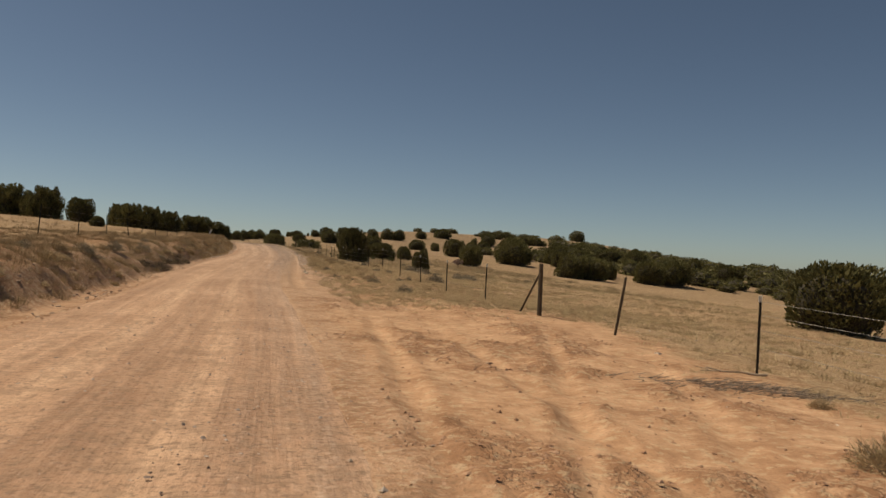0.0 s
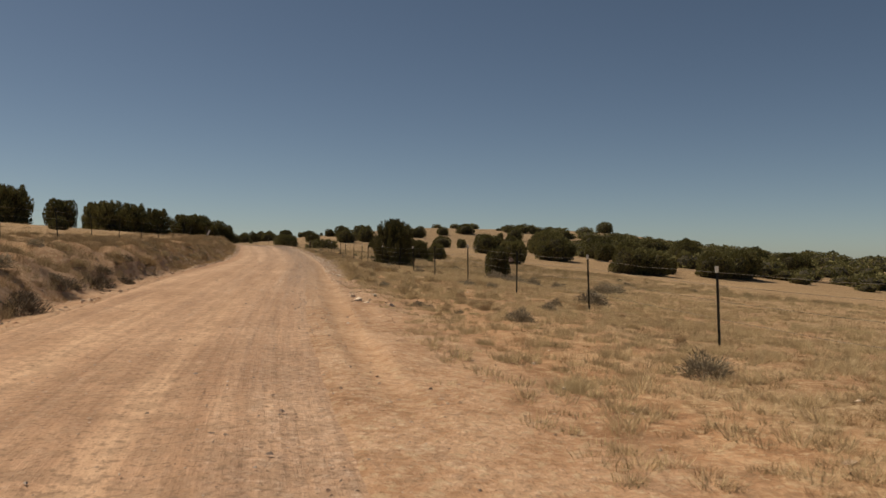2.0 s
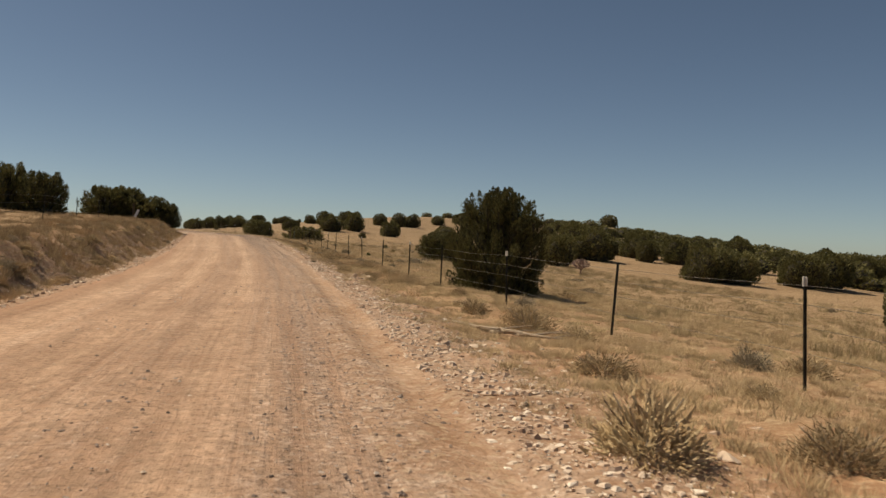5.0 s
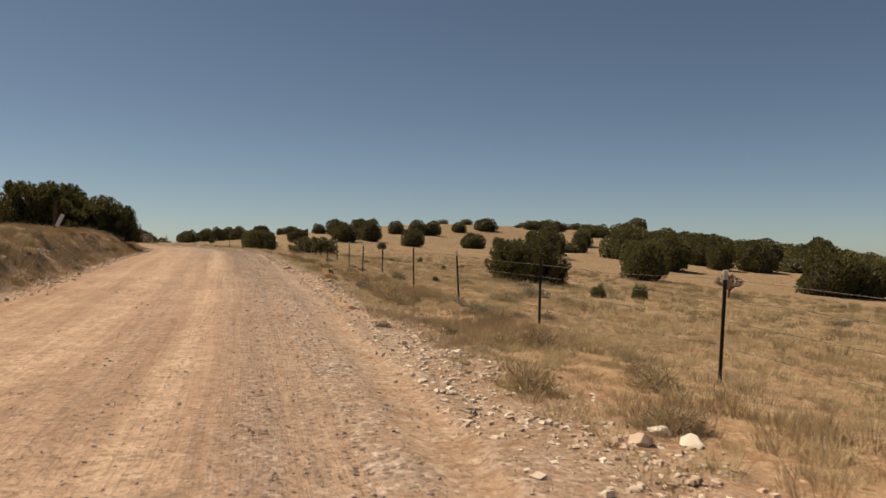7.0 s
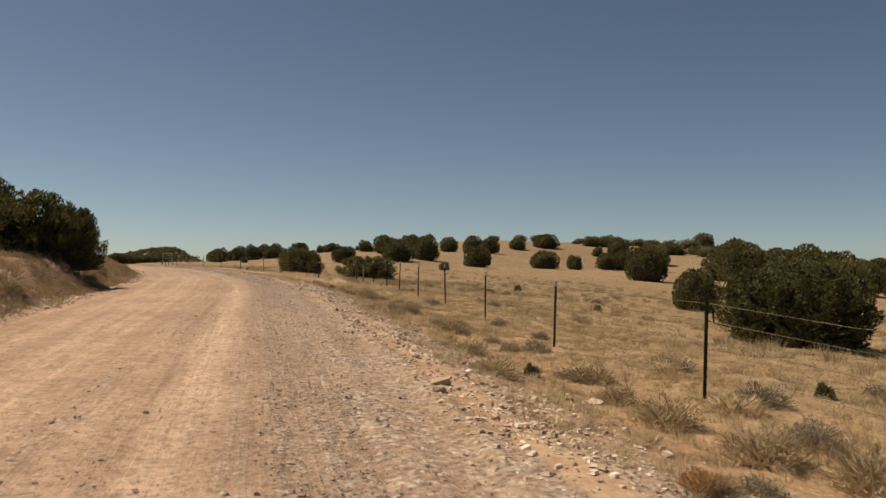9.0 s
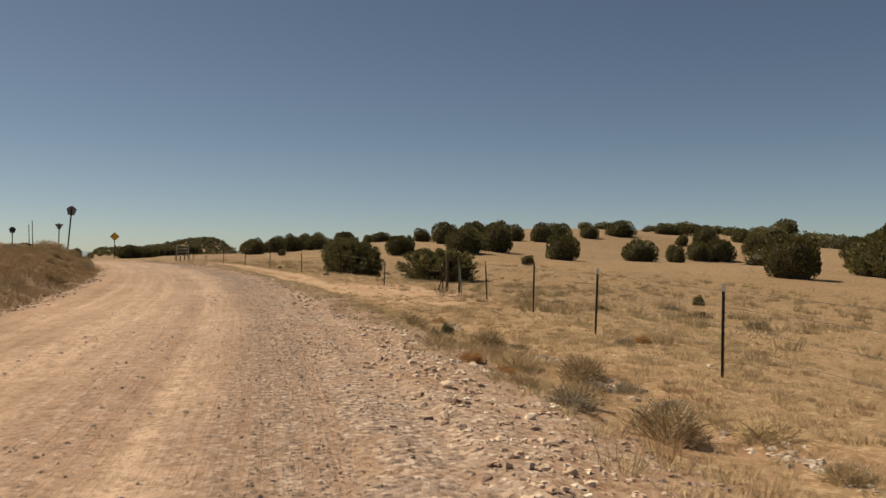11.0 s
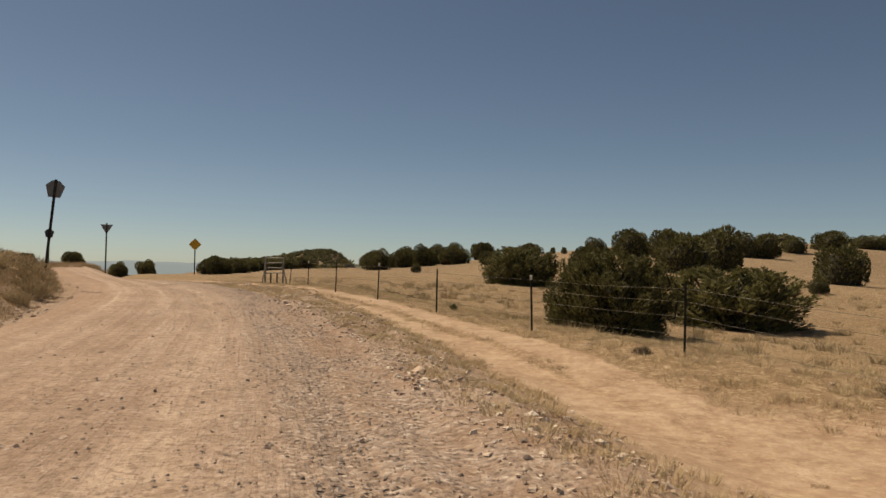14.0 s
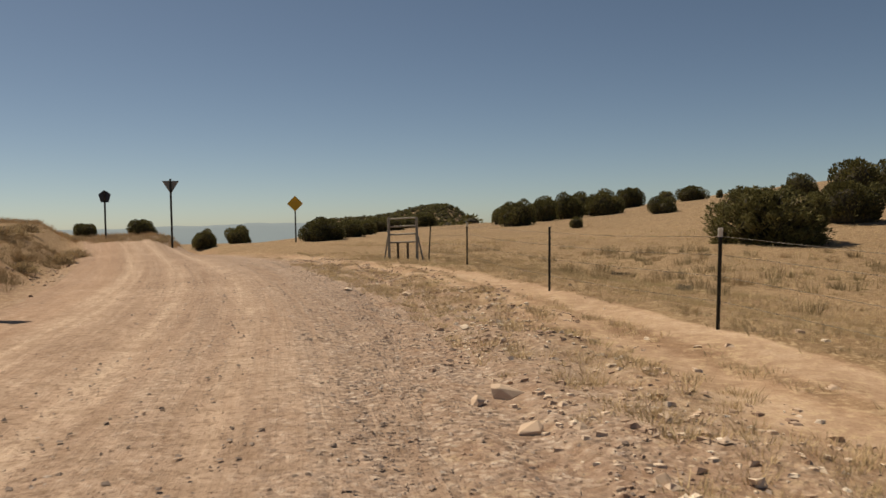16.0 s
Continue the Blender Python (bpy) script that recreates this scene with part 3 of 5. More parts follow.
ry = spaced((-40, -3, 1.0), (-3, 178, 0.25), (178, 215, 0.8))
rw_ = np.linspace(-1, 1, 74)
V_, Y_ = np.meshgrid(rw_, ry)
W_ = np.where(V_ < 0, V_ * (left_w(Y_) + 0.1 + 0.2 * waves(0 * Y_, Y_, 1.9, 51.0)), V_ * (right_w(Y_) - 0.42 + 0.12 * waves(0 * Y_, Y_, 1.5, 52.0)))
X_ = road_x(Y_) + W_
ruts = sum(-0.022 * bump(W_, 0 * W_, c + 0.12 * waves(0 * Y_, Y_, 37, c), 0, 0.24, 1) for c in (-2.0, -0.55, 0.75, 1.85))
fine = 0.012 * waves(X_, Y_, 0.9, 8.0) + 0.006 * waves(X_, Y_, 0.37, 9.0)
edge_ = 1 - np.abs(V_) ** 12
road = sheet("road", X_, Y_, ground_z(X_, Y_) + 0.004 + (ruts + fine) * edge_ - 0.05 * (1 - edge_), W_, ROAD)
tagged(road, "graded tan dirt road with wheel tracks and loose gravel", "road", kind="structure")


def mountains():
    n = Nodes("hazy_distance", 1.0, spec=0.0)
    # aerial haze is put in as a pale blue-grey glow over the range
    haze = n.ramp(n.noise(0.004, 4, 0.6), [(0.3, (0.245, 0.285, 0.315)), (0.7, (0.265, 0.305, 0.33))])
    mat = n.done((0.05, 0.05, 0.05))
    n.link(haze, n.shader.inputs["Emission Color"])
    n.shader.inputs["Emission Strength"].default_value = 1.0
    az = np.radians(np.linspace(-75, 60, 260))
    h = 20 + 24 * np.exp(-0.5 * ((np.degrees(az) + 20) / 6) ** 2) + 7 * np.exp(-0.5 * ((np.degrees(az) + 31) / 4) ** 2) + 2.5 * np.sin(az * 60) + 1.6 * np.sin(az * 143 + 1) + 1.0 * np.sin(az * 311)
    verts, faces = [], []
    for k, (r, f, drop) in enumerate(((4080, 0.0, -60), (4150, 0.55, 0), (4230, 1.0, 0), (4330, 0.5, 0), (4450, 0.0, -60))):
        for a, hh in zip(az, h):
            verts.append((-9 + math.sin(a) * r, 158 + math.cos(a) * r, -20 + hh * f * 1.0 + drop * (f == 0)))
    m = len(az)
    for k in range(4):
        for j in range(m - 1):
            faces.append((k * m + j, k * m + j + 1, (k + 1) * m + j + 1, (k + 1) * m + j))
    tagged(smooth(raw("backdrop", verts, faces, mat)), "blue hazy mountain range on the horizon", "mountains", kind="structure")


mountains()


# ---- junipers ----
def dome_crown(name, seed, sprays, length, slim=0.3, lump=0.2, square=2.6):
    """Dense rounded foliage one metre wide and high: fine sprays over a lumpy dome that reaches the ground."""
    rng = np.random.default_rng(seed)
    lobes = rng.normal(size=(34, 3))
    lobes[:, 2] = np.abs(lobes[:, 2]) * 0.9 - 0.15
    lobes /= np.linalg.norm(lobes, axis=1)[:, None]
    rise = rng.uniform(0.1, 1.0, 34)

    def skin(d):
        """Distance of the skin from the heart in the directions d."""
        near = np.clip(1 - (1 - d @ lobes.T) / 0.13, 0, 1) ** 0.55 * rise
        flat = (np.abs(d) ** square).sum(1) ** (-1 / square)
        return 0.42 * flat * (1 - lump + 1.6 * lump * near.max(1))

    d = rng.normal(size=(sprays, 3))
    d[:, 2] = np.abs(d[:, 2]) - 0.25 * rng.random(sprays)
    d /= np.linalg.norm(d, axis=1)[:, None]
    r = skin(d) * (1 - 0.3 * rng.random(sprays) ** 2.2)
    p = d * r[:, None]
    p[:, 2] = np.clip(p[:, 2] * 1.5 + 0.14, 0.01, 2)
    grow = d * 0.7 + np.array([0, 0, 0.5]) + rng.normal(0, 0.35, (sprays, 3))
    grow /= np.linalg.norm(grow, axis=1)[:, None]
    size = length * rng.uniform(0.5, 1.4, sprays) * np.where(rng.random(sprays) < 0.06, 1.7, 1)
    side = np.cross(grow, rng.normal(size=(sprays, 3)))
    side /= np.linalg.norm(side, axis=1)[:, None]
    g, sw = grow * size[:, None], side * (size * slim)[:, None]
    verts = np.stack([p - g * 0.35, p + sw, p + g * 0.75, p - sw], 1).reshape(-1, 3)
    faces = (np.arange(sprays)[:, None] * 4 + np.array([0, 1, 2, 3])).tolist()
    # a solid dark core under the sprays stands in for the crown's inner shade
    bm = bmesh.new()
    bmesh.ops.create_icosphere(bm, subdivisions=3 if sprays > 3000 else 2 if sprays > 100 else 1, radius=1)
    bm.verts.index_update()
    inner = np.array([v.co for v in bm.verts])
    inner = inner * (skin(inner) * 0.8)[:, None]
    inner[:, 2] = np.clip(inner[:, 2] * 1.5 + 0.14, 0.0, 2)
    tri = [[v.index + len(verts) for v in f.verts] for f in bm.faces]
    bm.free()
    k = np.array([0.5 / np.percentile(np.hypot(verts[:, 0], verts[:, 1]), 97)] * 2 + [1 / np.percentile(verts[:, 2], 99)])
    data = bpy.data.meshes.new(name)
    data.from_pydata((verts * k).tolist() + (inner * k).tolist(), [], faces + tri)
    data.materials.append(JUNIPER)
    data.materials.append(TWIGS_AND_SHADE)
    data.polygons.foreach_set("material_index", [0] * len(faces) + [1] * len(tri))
    return data


def plume_crown(name, seed, plumes, sprays, length, slim, spire=0.5, belly=0.3, fan=1.0):
    """Foliage of a juniper one metre wide and high: feathery plumes at the ends of ascending limbs, with gaps between them.
    spire: how far the top narrows; belly: the height at which it is widest; fan: how far the plumes lean out."""
    rng = np.random.default_rng(seed)
    a = np.arange(plumes) * 2.39996 + rng.normal(0, 0.3, plumes)
    z = 0.05 + 0.88 * ((rng.permutation(plumes) + 0.5) / plumes) ** 1.05
    over = np.clip((z - belly) / (1 - belly), 0, 1)
    out = 0.46 * np.where(z < belly, 0.93 + 0.07 * z / belly, (1 - over ** (2.2 - spire)) ** (0.55 + 0.2 * spire) + 0.06)
    # a few deep notches where limbs part
    notch = 1 - 0.2 * np.clip(np.sin(3 * a + 5 * z + seed) + np.sin(7 * a - 9 * z), 0, 1)
    reach = out * notch * np.where(rng.random(plumes) < 0.72, rng.uniform(0.82, 1.06, plumes), rng.uniform(0.15, 0.75, plumes))
    tip = np.stack([np.cos(a) * reach, np.sin(a) * reach, z], -1)
    way = np.stack([np.cos(a), np.sin(a), 0 * a], -1) * (fan * (0.75 - 0.55 * z) * reach / 0.4)[:, None] + np.array([0, 0, 0.75]) + rng.normal(0, 0.16, (plumes, 3))
    way /= np.linalg.norm(way, axis=1)[:, None]
    long = rng.uniform(0.17, 0.32, plumes) * (1.05 - 0.2 * z)
    thick = rng.uniform(0.045, 0.078, plumes) * (1.2 - 0.55 * z)
    foot = tip - way * long[:, None]
    pick = rng.integers(plumes, size=sprays)
    t = rng.random(sprays) ** 0.8
    r = thick[pick] * (np.sin(np.pi * np.clip(t * 0.82 + 0.1, 0, 1)) ** 0.7) * np.where(t > 0.8, (1.04 - t) / 0.24, 1) * rng.uniform(0.35, 1.1, sprays)
    radial = rng.normal(size=(sprays, 3))
    w = way[pick]
    radial -= w * (radial * w).sum(1)[:, None]
    radial /= np.linalg.norm(radial, axis=1)[:, None]
    p = foot[pick] + w * (t * long[pick])[:, None] + radial * r[:, None]
    p[:, 2] = np.abs(p[:, 2] - 0.015) + 0.015
    grow = w * 0.9 + radial * 0.55 + rng.normal(0, 0.22, (sprays, 3)) + np.array([0, 0, 0.15])
    grow /= np.linalg.norm(grow, axis=1)[:, None]
    size = length * rng.uniform(0.55, 1.4, sprays)
    side = np.cross(grow, rng.normal(size=(sprays, 3)))
    side /= np.linalg.norm(side, axis=1)[:, None]
    g, sw = grow * size[:, None], side * (size * slim)[:, None]
    verts = np.stack([p - g * 0.3, p + sw, p + g * 0.8, p - sw], 1).reshape(-1, 3)
    faces = (np.arange(sprays)[:, None] * 4 + np.array([0, 1, 2, 3])).tolist()
    k = np.array([0.5 / np.percentile(np.hypot(verts[:, 0], verts[:, 1]), 98)] * 2 + [1 / np.percentile(verts[:, 2], 99.7)])
    # limbs, and solid dark lumps round the heart that paint its inner shade
    bm = bmesh.new()
    for j in range(plumes):
        mid = Vector(foot[j] * (0.55, 0.55, 0.62) + rng.normal(0, 0.02, 3))
        tube(bm, [(0.02 * math.cos(a[j]), 0.02 * math.sin(a[j]), 0.06 + 0.25 * z[j]), mid, Vector(foot[j]), Vector(foot[j] + way[j] * long[j] * 0.6)], [0.009, 0.006, 0.004, 0.0015], 4, False)
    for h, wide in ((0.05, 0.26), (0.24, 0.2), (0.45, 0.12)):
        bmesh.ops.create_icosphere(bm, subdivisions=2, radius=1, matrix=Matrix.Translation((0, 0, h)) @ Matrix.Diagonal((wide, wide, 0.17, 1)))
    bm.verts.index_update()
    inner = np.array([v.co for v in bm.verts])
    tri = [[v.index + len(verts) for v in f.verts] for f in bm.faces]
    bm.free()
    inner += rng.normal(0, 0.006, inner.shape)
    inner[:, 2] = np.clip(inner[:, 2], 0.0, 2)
    data = bpy.data.meshes.new(name)
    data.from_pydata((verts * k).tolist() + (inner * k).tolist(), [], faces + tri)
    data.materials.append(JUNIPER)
    data.materials.append(TWIGS_AND_SHADE)
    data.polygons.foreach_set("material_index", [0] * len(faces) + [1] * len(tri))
    return data


def trunk_mesh(name, seed):
    rng = random.Random(seed)
    bm = bmesh.new()
    for k in range(4):
        a, r = rng.uniform(0, math.tau), rng.uniform(0.05, 0.2)
        top = (math.cos(a) * r, math.sin(a) * r, rng.uniform(0.45, 0.75))
        mid = (top[0] * 0.45 + rng.uniform(-0.03, 0.03), top[1] * 0.45 + rng.uniform(-0.03, 0.03), 0.22)
        tube(bm, [(top[0] * 0.1, top[1] * 0.1, -0.06), mid, top], [0.05, 0.032, 0.008])
    data = bpy.data.meshes.new(name)
    bm.to_mesh(data)
    bm.free()
    data.materials.append(BARK)
    return data


FAR_CROWNS = [dome_crown("crown", 10 + k, 3200, 0.046, 0.3, 0.2 + 0.03 * k) for k in range(6)]
MID_CROWNS = [dome_crown("crown", 30 + k, 7000, 0.038, 0.28, 0.24 + 0.03 * k) for k in range(4)]
NEAR_CROWNS = [plume_crown("crown", 50 + k, 330, 42000, 0.031, 0.17, 0.0, 0.4, 0.6) for k in range(2)]
TALL_CROWNS = [plume_crown("crown", 57, 320, 125000, 0.0155, 0.2, 0.3, 0.35, 0.8)]
SPIKY_CROWNS = [plume_crown("crown", 60 + k, 240, 16000, 0.049, 0.15, 0.0, 0.4, 0.9) for k in range(2)]
TRUNKS = [trunk_mesh("trunk", k) for k in range(3)]
tree_rng = random.Random(5)


def juniper(x, y, wide, high, label, group, crowns, lean=0.0):
    t = new("juniper")
    sink = 0.04 * high
    t.matrix_basis = pose(x, y, float(ground_z(x, y)) - sink, lean, lean * 0.5, tree_rng.uniform(0, 360)) @ Matrix.Diagonal((wide, wide * tree_rng.uniform(0.9, 1.1), high * 1.05, 1))
    tagged(t, label, "tree", group)
    if crowns is NEAR_CROWNS and high > 0.78 * wide:
        crowns = TALL_CROWNS
    for name, meshes in (("trunk", TRUNKS), ("crown", crowns)):
        ob = new(name, tree_rng.choice(meshes))
        ob.parent = t
    return t

HILL_TREES = [(-1.2, 228.7, 2.6, 1.4), (4.2, 271.3, 2.4, 1.6), (6.5, 263.6, 4.1, 1.8), (-8.6, 216.6, 1, 0.8), (10.3, 265.2, 0.9, 1), (11.8, 263.6, 0.9, 1), (13.5, 205.5, 4.8, 3.0), (11.1, 231.9, 2.8, 1.9), (14.0, 227.0, 4.4, 3.0), (19.5, 233.1, 4.8, 3.3), (18.9, 212.7, 5.0, 3.8), (34.8, 251.8, 4.2, 3.4), (38.5, 253.3, 4.3, 3.3), (48.7, 267.7, 4.1, 2.5), (24.7, 202.5, 4.2, 2.9), (57.4, 274.0, 6.6, 3.2), (17.8, 191.2, 1.5, 0.9), (84.0, 314.0, 6.0, 2.9), (89.0, 314.6, 6.4, 3.4), (93.3, 312.9, 3.6, 3.0), (66.3, 263.3, 3.0, 2.2), (71.4, 263.5, 5.2, 4.0), (37.4, 211.3, 4.9, 2.7), (42.5, 212.0, 2.6, 2.2), (60.4, 243.2, 4.6, 3.2), (64.6, 244.2, 5.6, 3.8), (92.2, 288.0, 5.2, 3.2), (96.5, 289.2, 6.0, 3.8), (75.4, 251.3, 5.4, 4.2), (69.5, 238.5, 3.4, 3.3), (82.1, 321.5, 2.6, 0.9), (30.6, 256.0, 4.0, 3.0)]
FIELD_TREES = [(5.8, 203.4, 3.6, 2.1), (41.5, 183.0, 5.4, 4.0), (58, 190.8, 9, 5.5), (64.4, 174.1, 3.9, 3.7), (34.7, 139.1, 4.6, 3.7), (69, 156.7, 4.1, 2.6), (89, 189, 4.7, 3.8), (93.9, 179.9, 6, 3.5), (87.1, 198.8, 9, 4), (53.6, 138.5, 6.4, 4.6), (58.4, 139.6, 6.0, 4.4), (80.2, 150.4, 8.6, 4.9), (11.4, 62.3, 1.55, 1.75), (51.6, 167.6, 9, 5), (65.5, 148.5, 4.2, 3.4), (73.3, 146.4, 6.3, 4.4), (88.2, 183.9, 6.4, 5.2), (98.6, 172.9, 6.1, 4.9), (67.5, 183.5, 7.0, 4.6), (70.6, 174.6, 6.0, 4.4)]
FIELD_TREES_MORE = [(106.9, 172, 7.4, 4.3), (26.2, 33, 4.7, 3.2)]
FIELD_TREES += FIELD_TREES_MORE
WEST_TREES = [(21.4, 132.8, 2.6, 2.2), (-25.9, 217.1, 2.6, 1.2), (-27.2, 225.1, 3.2, 1.3), (-27.8, 233.1, 3.2, 1.3), (-27.9, 240.1, 3.2, 1.4), (-29.4, 255, 4.2, 1.6), (-30, 270, 4.4, 1.8), (-0.5, 273.6, 4, 2.7), (-7.8, 261.3, 5, 2.8), (-15.7, 244.2, 3.9, 2.2), (-12.6, 249.2, 3.5, 2), (-37.6, 201.3, 1.4, 0.8), (-34.2, 201.7, 1.7, 0.9), (-34.2, 209.9, 1.9, 1.3), (-32.2, 211, 2, 1.3), (-25.6, 209.5, 3.1, 1.5), (-13.8, 231.7, 3.4, 2.3), (-11.8, 245.6, 2.6, 2.2), (-9.1, 248.6, 3.5, 2.8), (-5.2, 249.8, 4.5, 2.8), (-11.7, 253.3, 5, 2.6), (-32.5, 143.2, 4.6, 4.2), (-18.9, 91.0, 1.6, 1.1)]
RIDGE_TREES = [(134.1, 340.2, 7.6, 4.7), (88.3, 240.5, 6.8, 4), (98.5, 242.6, 9, 4.1), (89.7, 216.1, 7.7, 4.1), (83.3, 211.4, 9, 4.3)]
NEAR_TREES = [(-0.4, 195, 5, 2.5), (7.1, 74.0, 2.95, 3.1), (-0.1, 166.0, 4, 2.45), (14.9, 114.6, 4.6, 2.45), (-10.7, 119.3, 3.4, 2.5), (-7.5, 118.7, 2.3, 1.9)]
SPIKY_TREES = [(-37.1, 122.5, 5.7, 4.5), (-32.4, 119.7, 4.6, 3.7), (-31.4, 118.4, 4.4, 4.5), (-20.6, 111.0, 2.4, 2.9), (-13.2, 104.2, 3.0, 2.5), (-15.6, 105, 3.3, 2.9), (-17.9, 105.6, 3.5, 3.0), (-19.4, 107.0, 2.9, 2.8), (-12.1, 119.5, 4.2, 2.7), (6.7, 174.8, 5.8, 2.4), (-9.2, 119.0, 4.4, 2.2)]

for x, y, w, h in NEAR_TREES:
    juniper(x, y, w, h, "bushy dark green juniper growing in dry grass", "junipers near the road", NEAR_CROWNS)
for x, y, w, h in SPIKY_TREES:
    juniper(x, y, w, h, "low spreading olive-green juniper with upright sprays", "junipers near the road", SPIKY_CROWNS)
for x, y, w, h in WEST_TREES:
    juniper(x, y, w, h, "dark green juniper on the rise beyond the road", "junipers beyond the road", MID_CROWNS)
for x, y, w, h in FIELD_TREES:
    juniper(x, y, w, h, "rounded dark green juniper in the dry pasture", "junipers in the pasture", MID_CROWNS)
for x, y, w, h in HILL_TREES:
    juniper(x, y, w, h, "rounded dark green juniper on the grassy hillside", "junipers on the hill", FAR_CROWNS)
for x, y, w, h in RIDGE_TREES:
    juniper(x, y, w, h, "dark green juniper on the far wooded slope", "junipers on the far slope", FAR_CROWNS)


# ---- fences ----
def t_post_mesh(height):
    """A steel T-post: a flange with a studded web, and a white tip."""
    bm = bmesh.new()
    box(bm, (0.038, 0.007, height + 0.25), Matrix.Translation((0, 0, height / 2 - 0.125)))
    box(bm, (0.007, 0.03, height + 0.25), Matrix.Translation((0, 0.0185, height / 2 - 0.125)))
    for k in range(int(height / 0.1)):
        box(bm, (0.012, 0.01, 0.022), Matrix.Translation((0, -0.0085, 0.1 + k * 0.1)))
    return bm


def mesh_of(name, bm, material):
    data = bpy.data.meshes.new(name)
    bm.to_mesh(data)
    bm.free()
    data.materials.append(material)
    return data


POST_MESH = mesh_of("post", t_post_mesh(1.3), POST)
tip = bmesh.new()
box(tip, (0.05, 0.012, 0.11), Matrix.Translation((0, 0, 1.25)))
box(tip, (0.012, 0.042, 0.11), Matrix.Translation((0, 0.0225, 1.25)))
TIP_MESH = mesh_of("tip", tip, WHITE_TIP)
fence_rng = random.Random(8)


def strand(bm, points):
    tube(bm, points, 0.0026, 3, False)
    for a, b in zip(points, points[1:]):
        a, b = Vector(a), Vector(b)
        n = int((b - a).length / 0.16)
        for k in range(1, n):
            p = a.lerp(b, k / n)
            r = Vector((fence_rng.uniform(-1, 1), fence_rng.uniform(-1, 1), fence_rng.uniform(-1, 1))).normalized() * 0.016
            v = [bm.verts.new(p + r), bm.verts.new(p - r), bm.verts.new(p + Vector((0, 0, 0.006)))]
            bm.faces.new(v)


def wire_fence(spots, label, strands=(0.42, 0.72, 0.98, 1.2), tips=0.6, leans=2.0, sink=0.0):
    f = thing("barbed_wire_fence", spots[0][0], spots[0][1], label, "fence")
    base = f.matrix_basis.inverted()
    tops = []
    for x, y in spots:
        lean = pose(0, 0, 0, fence_rng.gauss(0, leans), fence_rng.gauss(0, leans), fence_rng.uniform(70, 110))
        m = Matrix.Translation((x, y, float(ground_z(x, y)) - sink + fence_rng.uniform(-0.05, 0.05))) @ lean
        ob = new("post", POST_MESH)
        ob.parent, ob.matrix_basis = f, base @ m
        if fence_rng.random() < tips:
            t = new("tip", TIP_MESH)
            t.parent = ob
        tops.append(m)
    for h in strands:
        bm = bmesh.new()
        pts = []
        for a, b in zip(tops, tops[1:]):
            p, q = a @ Vector((0, -0.02, h)), b @ Vector((0, -0.02, h))
            pts += [p, p.lerp(q, 0.5) - Vector((0, 0, fence_rng.uniform(0.01, 0.05)))]
        pts.append(tops[-1] @ Vector((0, -0.02, h)))
        strand(bm, [base @ p for p in pts])
        part("wire", bm, WIRE, f)
    return f


wire_fence([(7.13, 26.31), (6.9, 31.6), (6.85, 37.2), (6.71, 42.7), (6.47, 48.2), (6.2, 53.4), (6.1, 58.6), (6.07, 63.64), (5.79, 68.87), (5.37, 74.15), (5.53, 80.26), (5.37, 85.89), (5.12, 91.0), (5.0, 96.4), (4.7, 101.2), (4.68, 106.99), (4.7, 112.9), (4.55, 118.0), (4.4, 123.2), (4.31, 128.5), (4.3, 133.8), (4.2, 140.2)], "barbed wire fence on dark steel posts along the pasture")
wire_fence([(3.42, 146.4), (1.1, 150.2), (-0.95, 155.0), (-3.16, 158.87), (-5.36, 163.43), (-7.44, 167.94), (-9.54, 172.47), (-11.9, 179.3), (-13.9, 184.6)], "barbed wire fence on dark steel posts leading to a cattle guard", sink=0.12)
wire_fence([(-9.5, 35.0), (-9.5, 41.7), (-9.5, 48.4), (-9.5, 55.2), (-9.7, 62.0), (-9.75, 68.8), (-9.7, 75.6), (-9.6, 82.4), (-9.5, 89.2), (-9.5, 96.0), (-9.7, 102.8), (-10.3, 109.6)], "sagging wire fence on thin posts above the road bank", strands=(0.5, 0.85, 1.15), tips=0.1, leans=3.0)
wire_fence([(7.95, 11.83), (8.6, 7.0), (9.2, 2.0), (9.6, -3.0)], "barbed wire fence on steel posts beside a dirt turnout", leans=1.5)


def wood_post(x, y, height, radius, label, brace=None, lean=(0, 0), brace_material=None):
    """A round timber post, with a slanting brace where it has one."""
    t = thing("fence_post", x, y, label, "post", "gate posts")
    bm = bmesh.new()
    ln = Vector((math.tan(radians(lean[1])), math.tan(radians(lean[0])), 1))
    tube(bm, [ln * -0.3, ln * height * 0.5, ln * (height - 0.02), ln * height], [radius * 1.05, radius, radius * 0.93, radius * 0.75], 10)
    part("pole", bm, WOOD, t)
    if brace:
        bm = bmesh.new()
        foot = Vector((brace[0], brace[1], -0.12))
        tube(bm, [foot, ln * height * brace[2]], [radius * 0.48, radius * 0.42], 8)
        part("brace", bm, brace_material or WOOD, t)
    return t


GREEN_STEEL = simple("worn_green_paint", (0.075, 0.105, 0.085), 0.6, 0.2, vary=0.35, scale=15)
wood_post(7.1, 20.55, 1.42, 0.065, "dark round timber gate post with a slanting brace", (-0.25, 1.15, 0.85))
wood_post(7.45, 16.4, 1.3, 0.03, "thin leaning steel post at a turnout", None, (-9, 5))
wood_post(3.56, 146.15, 1.58, 0.062, "dark timber gate post with a slanting brace", (-0.25, 1.35, 0.72))
wood_post(3.93, 145.1, 1.58, 0.048, "dark gate post with a worn green steel brace", (-0.02, -0.95, 0.75), (0, 0), GREEN_STEEL)


